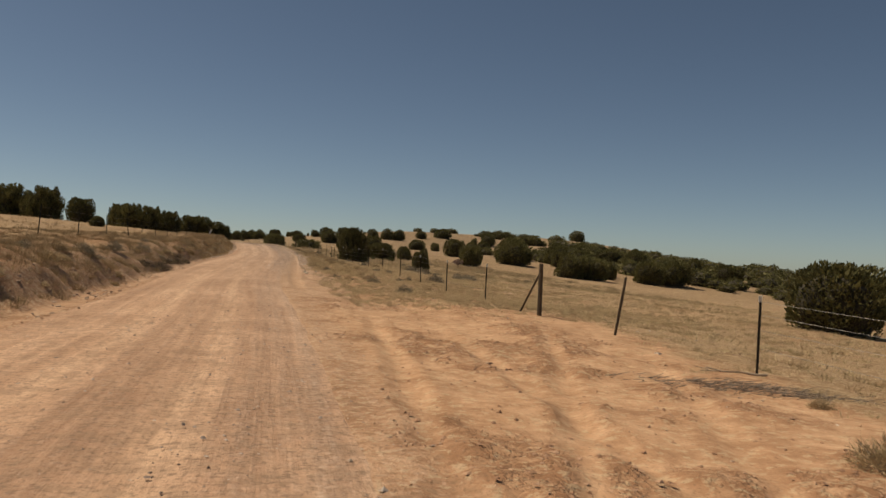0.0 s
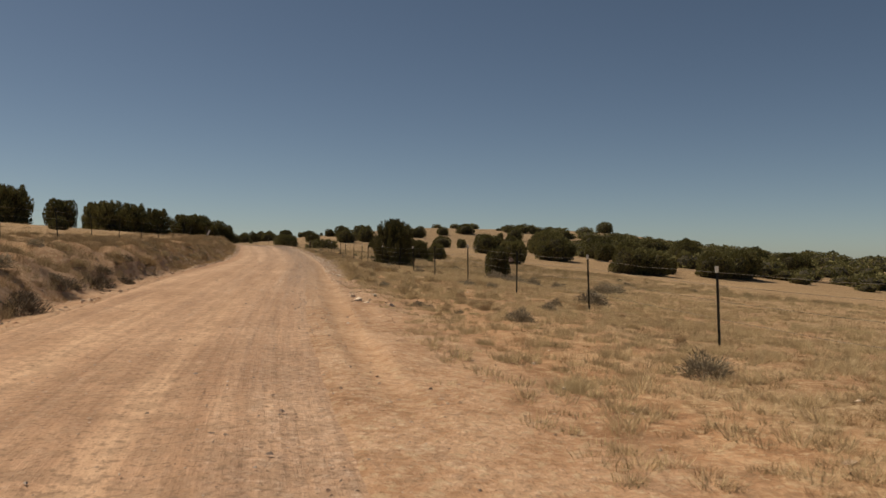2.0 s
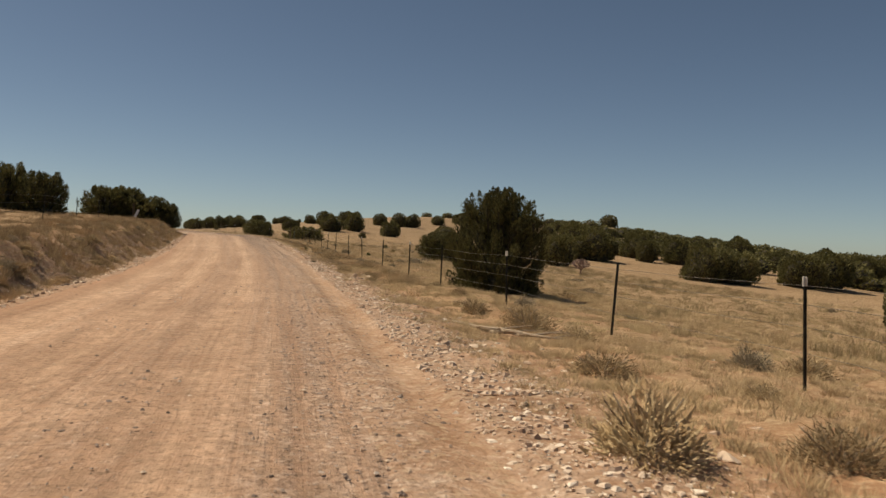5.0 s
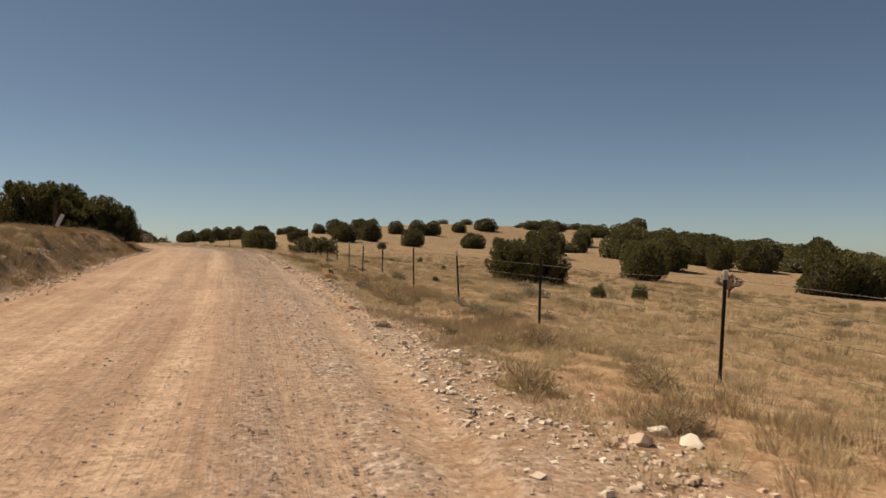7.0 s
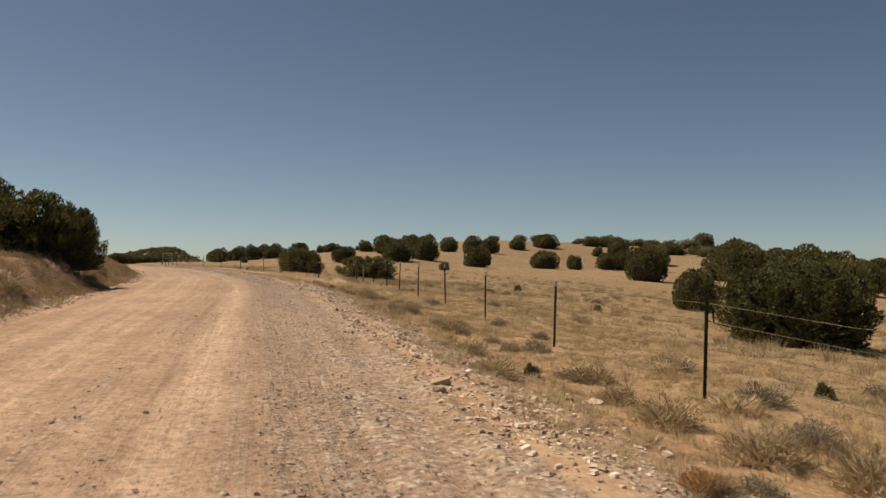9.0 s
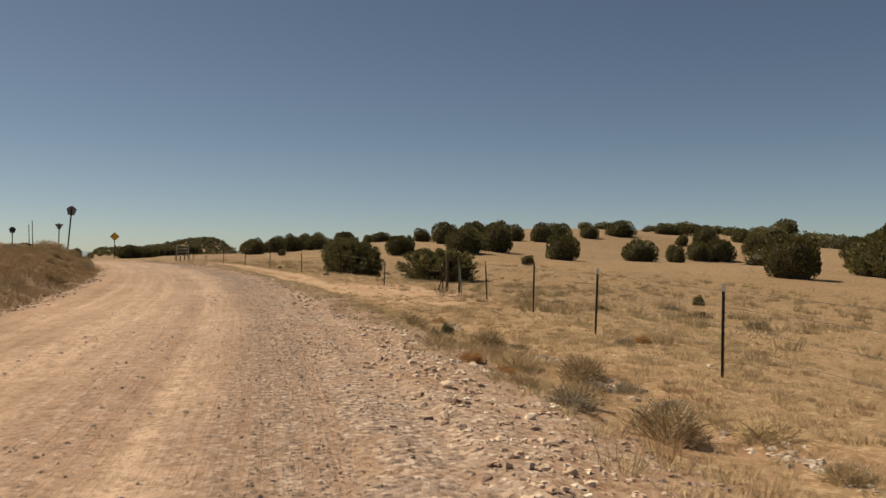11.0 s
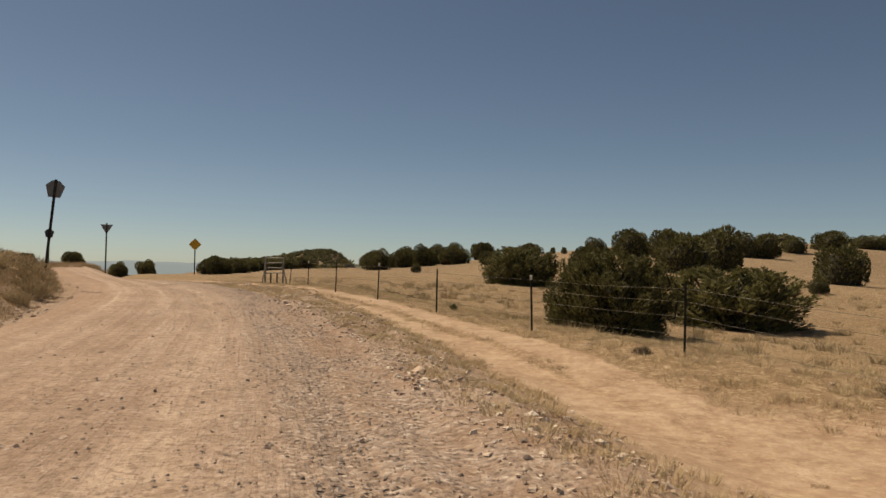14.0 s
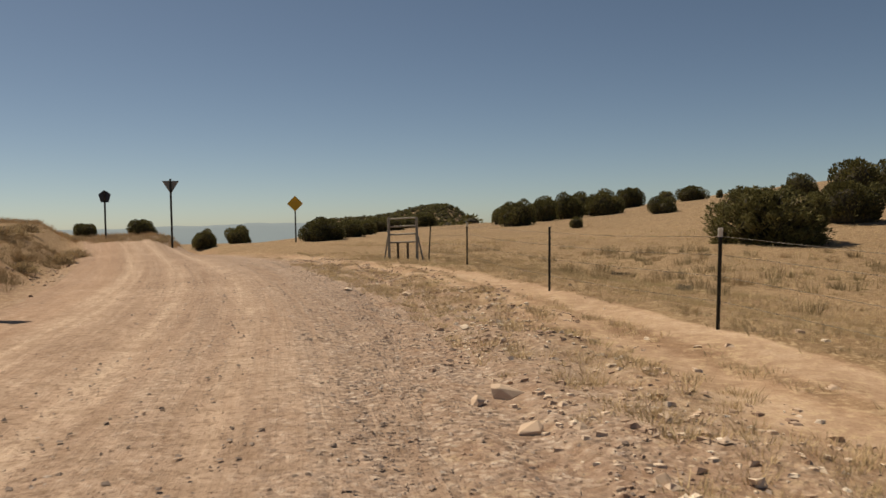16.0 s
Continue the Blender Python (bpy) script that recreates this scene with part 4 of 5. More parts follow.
for px, py, high in ((-20.75, 166.9, 1.95), (-22.3, 170.5, 1.7)):
    wood_post(px, py, high, 0.026, "thin weathered steel post on top of the road bank", None, (3, -3))


# ---- cattle guard wing ----
def cattle_guard_wing(x, y, turn):
    t = thing("cattle_guard_wing", x, y, "grey steel pipe panel of a cattle guard beside the road", "gate", turn=turn)
    wide, high = 1.08, 1.5
    for k, px in enumerate((-wide / 2, wide / 2)):
        bm = bmesh.new()
        tube(bm, [(px, 0, -0.3), (px, 0, high)], 0.05, 10)
        part("upright", bm, GATE_STEEL, t)
        bm = bmesh.new()
        s = -1 if k == 0 else 1
        tube(bm, [(px + s * 0.24, 0.05, -0.2), (px + s * 0.04, 0, 0.82)], 0.032, 8)
        part("strut", bm, GATE_STEEL, t)
    for z in (0.6, 0.88, 1.16, 1.44):
        bm = bmesh.new()
        tube(bm, [(-wide / 2, 0, z), (wide / 2, 0, z + 0.03)], 0.03, 8)
        part("rail", bm, GATE_STEEL, t)
    for px in (-0.22, 0.16):
        bm = bmesh.new()
        tube(bm, [(px, 0.05, -0.25), (px, 0.05, 0.6)], 0.045, 8)
        part("stub_post", bm, WOOD, t)
    return t


cattle_guard_wing(-15.0, 185.6, -12)


# ---- road signs ----
def prism(bm, outline, thick, m=Matrix()):
    front = [bm.verts.new(m @ Vector((x, -thick / 2, z))) for x, z in outline]
    back = [bm.verts.new(m @ Vector((x, thick / 2, z))) for x, z in outline]
    bm.faces.new(front)
    bm.faces.new(list(reversed(back)))
    n = len(outline)
    for k in range(n):
        bm.faces.new((front[k], back[k], back[(k + 1) % n], front[(k + 1) % n]))


def road_sign(x, y, ground, top, outline, plate, post_material, label, turn, lean=0.0, front=False, post_r=0.04):
    """A sign plate on a channel post; its middle stands at the height top."""
    t = new("road_sign")
    t.matrix_basis = pose(x, y, ground, 0, lean, turn)
    tagged(t, label, "sign", "road signs")
    h = top - ground
    bm = bmesh.new()
    box(bm, (post_r * 2, 0.012, h + 1.4), Matrix.Translation((0, -0.03, h / 2 - 0.36)))
    for s in (-1, 1):
        box(bm, (0.012, 0.04, h + 1.4), Matrix.Translation((s * post_r, -0.012, h / 2 - 0.36)))
    part("post", bm, post_material, t)
    bm = bmesh.new()
    prism(bm, outline, 0.006, Matrix.Translation((0, -0.045 if front else 0.012, h)))
    p = part("plate", bm, plate, t)
    for z in (-0.16, 0.16):
        bm = bmesh.new()
        bmesh.ops.create_cone(bm, segments=6, radius1=0.014, radius2=0.014, depth=0.02, cap_ends=True, matrix=Matrix.Translation((0, -0.055, h + z)) @ pose(0, 0, 0, 90))
        part("bolt", bm, WIRE, p)
    return t


PENTAGON = [(-0.2, -0.3), (0.2, -0.3), (0.32, 0.12), (0.12, 0.3), (-0.12, 0.3), (-0.32, 0.12)]
TRIANGLE = [(0, -0.42), (0.4, 0.24), (-0.4, 0.24)]
DIAMOND = [(0, -0.52), (0.52, 0), (0, 0.52), (-0.52, 0)]
road_sign(-19.47, 169.45, 3.75, 6.72, PENTAGON, SIGN_BACK, POST, "grey back of a route marker on a leaning steel post", 20, 4.5)
road_sign(-28.46, 194.48, 3.75, 6.5, TRIANGLE, SIGN_BACK, POST, "grey back of a triangular yield sign on a dark post", 18)
road_sign(-34.06, 197.77, 3.75, 6.2, PENTAGON, SIGN_DARK, POST, "dark pentagonal route marker on a dark post", 22)
road_sign(-26.99, 208.25, 3.2, 5.88, DIAMOND, SIGN_YELLOW, POST, "plain orange-yellow diamond warning sign on a dark post", 12, front=True)


def marker_panel(x, y):
    t = thing("marker_panel", x, y, "white reflective marker panel tilted on a dark post", "road marker", turn=8)
    bm = bmesh.new()
    box(bm, (0.14, 0.05, 1.5), Matrix.Translation((-0.16, 0.04, 0.5)), 0.008)
    part("post", bm, WOOD, t)
    bm = bmesh.new()
    box(bm, (0.17, 0.008, 0.62), Matrix.Translation((0.05, -0.01, 0.52)) @ pose(0, 0, 0, 0, 24), 0.002)
    part("panel", bm, REFLECTOR, t)


marker_panel(-8.75, 111.2)


# ---- far woods ----
def joined(name, meshes, spots, material, seed):
    """Many copies of a few meshes as one object."""
    rng = np.random.default_rng(seed)
    packs = []
    for data in meshes:
        v = np.empty(len(data.vertices) * 3)
        data.vertices.foreach_get("co", v)
        packs.append((v.reshape(-1, 3), [list(p.vertices) for p in data.polygons], [p.material_index for p in data.polygons]))
    verts, faces, index, n = [], [], [], 0
    for x, y, wide, high in spots:
        v, f, m = packs[rng.integers(len(packs))]
        a = rng.uniform(0, math.tau)
        q = v * (wide, wide, high)
        q = np.stack([q[:, 0] * math.cos(a) - q[:, 1] * math.sin(a) + x, q[:, 0] * math.sin(a) + q[:, 1] * math.cos(a) + y, q[:, 2] + float(ground_z(x, y)) - 0.08 * high], -1)
        verts += q.tolist()
        faces += [[k + n for k in p] for p in f]
        index += m
        n += len(q)
    ob = raw(name, verts, faces, material)
    ob.data.materials.append(TWIGS_AND_SHADE)
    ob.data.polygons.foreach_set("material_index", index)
    return ob


WOOD_CROWNS = [dome_crown("crown", 70 + k, 550, 0.08, 0.35, 0.25) for k in range(4)]
wrng = np.random.default_rng(3)
spots = []
while len(spots) < 330:
    x, y = wrng.uniform(58, 235), wrng.uniform(70, 400)
    front = 205 - 1.45 * (x - 50)  # the near edge of the woods runs down to the right
    if y < front or y > front + 210 or (x - 58) ** 2 + (y - 268) ** 2 < 46**2:
        continue
    if wrng.random() > 1.05 - 0.85 * step(40, 200, y - front) * step(140, 60, x):
        continue
    if any((x - p[0]) ** 2 + (y - p[1]) ** 2 < 9 for p in spots):
        continue
    w = wrng.uniform(4.0, 8.0)
    spots.append((x, y, w, w * wrng.uniform(0.36, 0.5)))
tagged(joined("woods", WOOD_CROWNS, spots, JUNIPER, 4), "dense dark green juniper woods on the far slope", "woods", kind="stuff")
spots = [(wrng.normal(-59, 10), wrng.uniform(412, 450), w, w * wrng.uniform(0.3, 0.6)) for w in wrng.uniform(1.0, 2.6, 620)]
spots += [(wrng.normal(-88, 18), wrng.uniform(415, 460), w, w * wrng.uniform(0.3, 0.6)) for w in wrng.uniform(1.0, 2.8, 480)]
spots += [(-22 - 0.17 * (y - 290) - wrng.uniform(0, 20), y, w, w * 0.6) for y, w in zip(wrng.uniform(300, 410, 60), wrng.uniform(2.5, 4.5, 60))]
SCRUB_CROWNS = [dome_crown("crown", 80 + k, 60, 0.16, 0.4, 0.2) for k in range(3)]
tagged(joined("scrub", SCRUB_CROWNS, spots, JUNIPER, 6), "dark scrub covering a distant rocky knoll", "scrub", kind="stuff")


# ---- grass ----
def tufts(name, x, y, blades, height, spread, width, material, seed, flare=1.1):
    """Bunches of dry blades at the given spots, as one mesh."""
    rng = np.random.default_rng(seed)
    n = len(x)
    big = rng.uniform(0.55, 1.3, n)
    z = ground_z(x, y)
    a = rng.uniform(0, math.tau, (n, blades))
    r = np.sqrt(rng.random((n, blades))) * spread * big[:, None]
    bx, by = x[:, None] + np.cos(a) * r, y[:, None] + np.sin(a) * r
    tall = height * big[:, None] * rng.uniform(0.45, 1.15, (n, blades))
    out = flare * rng.uniform(0.1, 1.0, (n, blades)) * tall
    b = a + rng.normal(0, 0.6, (n, blades))
    tx, ty = bx + np.cos(b) * out, by + np.sin(b) * out
    tz = z[:, None] + tall
    c = rng.uniform(0, math.tau, (n, blades))
    hw = width * rng.uniform(0.6, 1.4, (n, blades)) / 2
    base = z[:, None] - 0.02 + 0 * bx
    p0 = np.stack([bx - np.cos(c) * hw, by - np.sin(c) * hw, base], -1)
    p1 = np.stack([bx + np.cos(c) * hw, by + np.sin(c) * hw, base], -1)
    p2 = np.stack([tx, ty, tz], -1)
    verts = np.stack([p0, p1, p2], 2).reshape(-1, 3)
    data = bpy.data.meshes.new(name)
    m = len(verts)
    data.vertices.add(m)
    data.vertices.foreach_set("co", verts.reshape(-1))
    data.loops.add(m)
    data.loops.foreach_set("vertex_index", np.arange(m))
    data.polygons.add(m // 3)
    data.polygons.foreach_set("loop_start", np.arange(0, m, 3))
    data.update(calc_edges=True)
    data.validate()
    data.materials.append(material)
    return new(name, data)


def scatter(seed, count, w0, w1, y0, y1, keep):
    """Spots beside the road, by distance from its middle."""
    rng = np.random.default_rng(seed)
    w, y = rng.uniform(w0, w1, count), rng.uniform(y0, y1, count)
    x = road_x(y) + w
    ok = rng.random(count) < keep(x, y, w)
    return x[ok], y[ok]


def clumps(x, y, size, seed, low=-0.15, high=0.35):
    return step(low, high, waves(x, y, size, seed))


def right_cover(x, y, w):
    shoulder = 3.6 + 0.8 * waves(x, y, 3.0, 21.0) + 1.6 * step(125, 142, y) - 0.5 * step(20, 30, y) * step(70, 50, y)
    sparse = 0.62 + 0.3 * step(118, 145, y) - 0.25 * step(45, 25, y)
    return np.clip(step(shoulder, shoulder + 1.0, w) * (0.12 + 0.88 * clumps(x, y, 1.0, 22.0, 0.25 - 0.75 * sparse, 0.75 - 0.55 * sparse)) * (0.4 + 0.6 * sparse) * (1 - 1.2 * bare(x, y)), 0, 1)


def left_cover(x, y, w):
    lw = left_w(y)
    return step(-lw - 0.2, -lw - 0.7, w) * (0.35 + 0.65 * clumps(x, y, 1.0, 23.0))


def open_cover(x, y, w):
    return (0.15 + 0.85 * clumps(x, y, 1.4, 24.0)) * (1 - bare(x, y))


crest_rng = np.random.default_rng(61)
crest_x, crest_y = crest_rng.uniform(-50, -28, 5200), crest_rng.uniform(194, 214, 5200)
on_crest = (crest_x + 28.9 + 0.5 * (crest_y - 195.6) < 0) & (crest_rng.random(5200) < 0.2 + 0.8 * clumps(crest_x, crest_y, 1.4, 62.0))
GRASS_ROWS = [
    ("verge_grass", (crest_x[on_crest], crest_y[on_crest]), 26, 0.24, 0.16, 0.012, RED_GRASS, "russet dry grass on the raised verge at the crest"),
    ("short_grass", scatter(101, 44000, 3.2, 13, -6, 192, right_cover), 26, 0.075, 0.11, 0.008, GRASS, "short dry straw-coloured bunch grass in the pasture"),
    ("tall_grass", scatter(102, 6000, 3.6, 6.8, 74, 132, lambda x, y, w: right_cover(x, y, w) * clumps(x, y, 1.6, 44.0) * (1 - 0.7 * step(96, 108, y))), 60, 0.2, 0.17, 0.006, RED_GRASS, "taller tawny dry grass along the fence"),
    ("bunch_grass", scatter(108, 4600, 3.7, 12, 20, 188, lambda x, y, w: 0.9 * (1 - bare(x, y)) * (1 - 0.75 * step(146, 152, y) * step(4.2, 4.9, w) * step(8.4, 7.8, w)) * (1 - 0.8 * step(110, 125, y) * step(5.2, 4.4, w - right_w(y) + 2.9))), 100, 0.11, 0.11, 0.0055, GRASS, "separate bunches of dry yellow grass on open soil"),
    ("clump_grass", scatter(115, 3600, 3.9, 17, 24, 92, lambda x, y, w: (0.3 + 0.7 * clumps(x, y, 1.7, 63.0)) * (1 - bare(x, y)) * step(3.9, 5.0, w)), 150, 0.13, 0.13, 0.006, GRASS, "soft pale clumps of dry grass on tan soil"),
    ("low_brush", scatter(110, 15000, 3.8, 26, 20, 190, lambda x, y, w: (0.25 + 0.75 * clumps(x, y, 2.6, 41.0)) * (1 - bare(x, y)) * (1 - 0.55 * step(130, 150, y)) * (1 - 0.5 * step(12, 20, w))), 60, 0.10, 0.13, 0.005, LOW_BRUSH, "low brown and olive clumps of dry brush"),
    ("pasture_tufts", scatter(114, 8000, 9, 36, 10, 125, lambda x, y, w: (0.25 + 0.75 * clumps(x, y, 2.0, 59.0)) * (1 - bare(x, y))), 36, 0.13, 0.14, 0.009, LOW_BRUSH, "soft olive-tan tufts scattered over the pasture"),
    ("pasture_brush", scatter(111, 2200, 9, 44, 60, 192, lambda x, y, w: 0.35 + 0.65 * clumps(x, y, 9.0, 42.0)), 70, 0.3, 0.24, 0.014, LOW_BRUSH, "grey-brown clumps of brush dotting the pasture"),
    ("bank_brush", scatter(112, 6000, -11.5, -3.0, -4, 150, lambda x, y, w: step(-left_w(y) - 0.3, -left_w(y) - 0.8, w) * (0.3 + 0.7 * clumps(x, y, 2.2, 43.0))), 50, 0.18, 0.16, 0.008, BANK_GRASS, "brown clumps of dry brush on the road bank"),
    ("small_tufts", scatter(113, 7000, 3.5, 11, 22, 150, lambda x, y, w: (0.3 + 0.7 * clumps(x, y, 1.8, 49.0)) * (1 - 0.8 * bare(x, y)) * step(3.5, 4.6, w)), 70, 0.07, 0.09, 0.0055, RED_GRASS, "small brown tufts of dry grass on sandy soil"),
    ("berm_grass", scatter(109, 1900, 3.3, 5.2, 126, 182, lambda x, y, w: 0.8 + 0 * w), 50, 0.085, 0.12, 0.007, GRASS, "pale tufts of grass on the stony berm"),
    ("pasture_grass", scatter(103, 60000, 12, 46, -6, 205, open_cover), 9, 0.12, 0.2, 0.018, GRASS, "dry yellow pasture grass beyond the fence"),
    ("hill_grass", scatter(104, 12000, 30, 200, 20, 300, open_cover), 7, 0.22, 0.34, 0.04, GRASS, "dry grass cover on the hillside"),
    ("bank_grass", scatter(105, 19000, -12, -2.2, -6, 186, left_cover), 30, 0.13, 0.15, 0.008, BANK_GRASS, "brown dry grass on the road bank"),
    ("bank_tan_grass", scatter(116, 9000, -7.5, -2.4, 52, 160, lambda x, y, w: step(-left_w(y) - 0.1, -left_w(y) - 0.35, w) * (0.4 + 0.6 * clumps(x, y, 0.9, 64.0))), 44, 0.17, 0.13, 0.008, RED_GRASS, "tan dry grass hanging over the road bank"),
    ("bank_tall_grass", scatter(107, 5200, -6.6, -2.4, 0, 186, left_cover), 50, 0.24, 0.15, 0.007, BANK_GRASS, "tall tawny grass along the top of the bank"),
    ("upland_grass", scatter(106, 9000, -45, -12, 0, 200, open_cover), 9, 0.22, 0.2, 0.02, RED_GRASS, "dry grass above the road bank"),
]
for name, (gx, gy_), blades, high, spread, width, mat, label in GRASS_ROWS:
    tagged(tufts(name, gx, gy_, blades, high, spread, width, mat, len(gx), 1.35 if high < 0.14 else 0.75), label, "grass", kind="stuff")


# ---- shrubs ----
def shrub_mesh(seed, sprays, material, name="foliage", thick=1.0):
    """A rounded dry bush half a metre across: fine twigs fanning out from its foot."""
    rng = np.random.default_rng(seed)
    d = rng.normal(size=(sprays, 3))
    d[:, 2] = np.abs(d[:, 2])
    d /= np.linalg.norm(d, axis=1)[:, None]
    lump = 0.8 + 0.2 * np.sin(5 * d[:, 0] + seed) * np.cos(4 * d[:, 1] - seed)
    root = d * (lump * rng.uniform(0.25, 0.9, sprays) ** 0.6)[:, None] * (0.44, 0.44, 0.5)
    grow = d * 0.8 + rng.normal(0, 0.45, (sprays, 3)) + (0, 0, 0.35)
    grow /= np.linalg.norm(grow, axis=1)[:, None]
    tip = root + grow * rng.uniform(0.05, 0.13, sprays)[:, None]
    tip[:, 2] = np.abs(tip[:, 2])
    side = np.cross(grow, rng.normal(size=(sprays, 3)))
    side = side / np.linalg.norm(side, axis=1)[:, None] * rng.uniform(0.002, 0.005, sprays)[:, None] * thick
    verts = np.stack([root - side, root + side, tip], 1).reshape(-1, 3)
    data = bpy.data.meshes.new(name)
    data.from_pydata(verts.tolist(), [], np.arange(len(verts)).reshape(-1, 3).tolist())
    data.materials.append(material)
    return data


GREEN = foliage_material("weed_leaves", (0.072, 0.075, 0.026), (0.115, 0.118, 0.046), (0.175, 0.172, 0.08))
GREY = foliage_material("grey_sage", (0.17, 0.14, 0.10), (0.27, 0.225, 0.16), (0.39, 0.33, 0.24))
SHRUBS = [shrub_mesh(k, 1700, SAGE, thick=1.6) for k in range(3)]
GREY_SHRUBS = [shrub_mesh(10 + k, 1600, GREY, thick=1.6) for k in range(2)]
GREEN_SHRUBS = [shrub_mesh(20 + k, 2600, GREEN, thick=2.4) for k in range(2)]
STEMS = bmesh.new()
for k in range(7):
    a = k * 0.9
    tube(STEMS, [(0, 0, -0.05), (0.1 * math.cos(a), 0.1 * math.sin(a), 0.14), (0.26 * math.cos(a), 0.26 * math.sin(a), 0.34)], [0.014, 0.01, 0.004], 5)
STEM_MESH = mesh_of("woody_base", STEMS, DEAD)
shrub_rng = random.Random(12)


def shrub(x, y, wide, high, meshes, label, group, name="shrub"):
    t = new(name)
    t.matrix_basis = pose(x, y, float(ground_z(x, y)) - 0.03, 0, 0, shrub_rng.uniform(0, 360)) @ Matrix.Diagonal((wide, wide, high, 1))
    tagged(t, label, "shrub", group)
    for part_name, data in (("woody_base", STEM_MESH), ("foliage", shrub_rng.choice(meshes))):
        ob = new(part_name, data)
        ob.parent = t
    return t


tuft_rng = random.Random(77)
BUNCHES = [shrub_mesh(40 + k, 1400, RED_GRASS, "blades", 2.6) for k in range(2)]
for x, y, wide in ((3.4, 37.03, 0.31), (3.22, 36.27, 0.38), (2.83, 35.05, 0.29), (4.11, 37.49, 0.3), (4.41, 37.3, 0.5), (4.09, 36.31, 0.4), (4.31, 36.15, 0.27), (4.31, 39.65, 0.42), (3.74, 36.54, 0.2), (4.43, 41.52, 0.43), (4.4, 38.19, 0.33), (6.9, 37.8, 0.4), (7.3, 36.4, 0.35), (6.2, 31.6, 0.35), (8.4, 36.2, 0.4)):
    shrub(x, y, wide, wide * tuft_rng.uniform(0.85, 1.05), BUNCHES, "dense rounded bunch of yellow-brown grass on red soil", "round grass bunches", "grass_bunch")
for x, y, wide in ((10.51, 45.24, 1.2), (8.19, 40.42, 1.27), (6.48, 38.58, 0.6), (5.81, 37.19, 0.6), (2.8, 37.32, 0.5), (2.93, 36.71, 0.45), (9.73, 50.64, 1.0), (9.34, 55.17, 1.3), (9.93, 54.39, 1.3), (6.3, 44.24, 0.67), (3.42, 35.86, 0.37), (2.75, 43.37, 0.6)):
    shrub(x, y, wide, wide * tuft_rng.uniform(0.7, 0.95), GREY_SHRUBS, "low grey twiggy shrub on stony red soil", "grey shrubs")
TAWNY = [shrub_mesh(60 + k, 1500, GRASS, "blades", 2.2) for k in range(2)]
for x, y, wide in ((3.81, 42.02, 0.87), (3.5, 43.44, 0.96), (2.89, 40.22, 0.83), (2.91, 39.16, 0.67), (4.42, 41.25, 0.74), (2.46, 51.56, 1.2), (2.14, 46.55, 1.0), (2.97, 49.96, 1.03), (2.54, 55.58, 1.3), (2.48, 45.73, 0.96), (6.19, 45.39, 1.0), (4.21, 39.98, 0.85), (3.94, 38.16, 0.56), (3.98, 46.41, 0.87), (3.7, 48.54, 0.97), (4.62, 45.97, 0.86), (4.82, 39.67, 0.57), (5.15, 39.49, 0.57)):
    shrub(x, y, wide * 0.9, wide * tuft_rng.uniform(0.65, 0.95), TAWNY, "shaggy tawny clump of tall dry grass by the road", "tall grass clumps", "grass_clump")
for k in range(40):
    y = 52 + k * 1.95 + tuft_rng.uniform(-0.8, 0.8)
    x = float(road_x(y)) + tuft_rng.uniform(4.5, 6.4)
    wide = tuft_rng.uniform(0.6, 1.2)
    shrub(x, y, wide, wide * tuft_rng.uniform(0.55, 0.8), SHRUBS, "fuzzy tawny dry shrub along the roadside berm", "dry shrubs by the road")
for x, y, wide, high in ((11.6, 47.0, 1.5, 0.9), (9.6, 52.5, 1.4, 0.7), (8.8, 96.0, 1.5, 0.8)):
    shrub(x, y, wide, high, GREY_SHRUBS, "wide grey-brown twiggy shrub in the pasture", "grey shrubs")
for k in range(34):
    y = 86 + k * 1.15 + tuft_rng.uniform(-0.8, 0.8)
    x = float(road_x(y)) + tuft_rng.uniform(4.3, 7.6)
    wide = tuft_rng.uniform(0.5, 1.1)
    shrub(x, y, wide, wide * tuft_rng.uniform(0.5, 0.75), GREY_SHRUBS if k % 3 else TAWNY, "scrubby grey-brown brush between berm and fence", "brush by the fence", "brush_clump")
BROWN = [shrub_mesh(90 + k, 1300, BANK_GRASS, thick=2.4) for k in range(2)]
BRUSH = [shrub_mesh(50 + k, 2000, DARK_BRUSH) for k in range(2)]
# dark brush at the bank; part of it stands in for the undercut's shadow
for x, y, wide, high in ((-4.65, 34.5, 1.4, 0.9), (-5.1, 33.4, 1.2, 0.8), (-4.95, 38.3, 1.3, 0.8), (-4.75, 40.7, 1.2, 0.9), (-5.0, 42.2, 1.0, 0.7), (-5.25, 46.6, 0.9, 0.6), (-4.85, 35.3, 0.9, 0.6), (-4.6, 43.4, 0.8, 0.6), (-5.1, 30.5, 0.9, 0.5), (-5.4, 53.0, 0.9, 0.5), (-5.6, 66.0, 0.8, 0.5)):
    shrub(x, y, wide, high, BRUSH, "dark brown brush hanging under the bank edge, partly standing in for its shade", "dark brush on the bank")
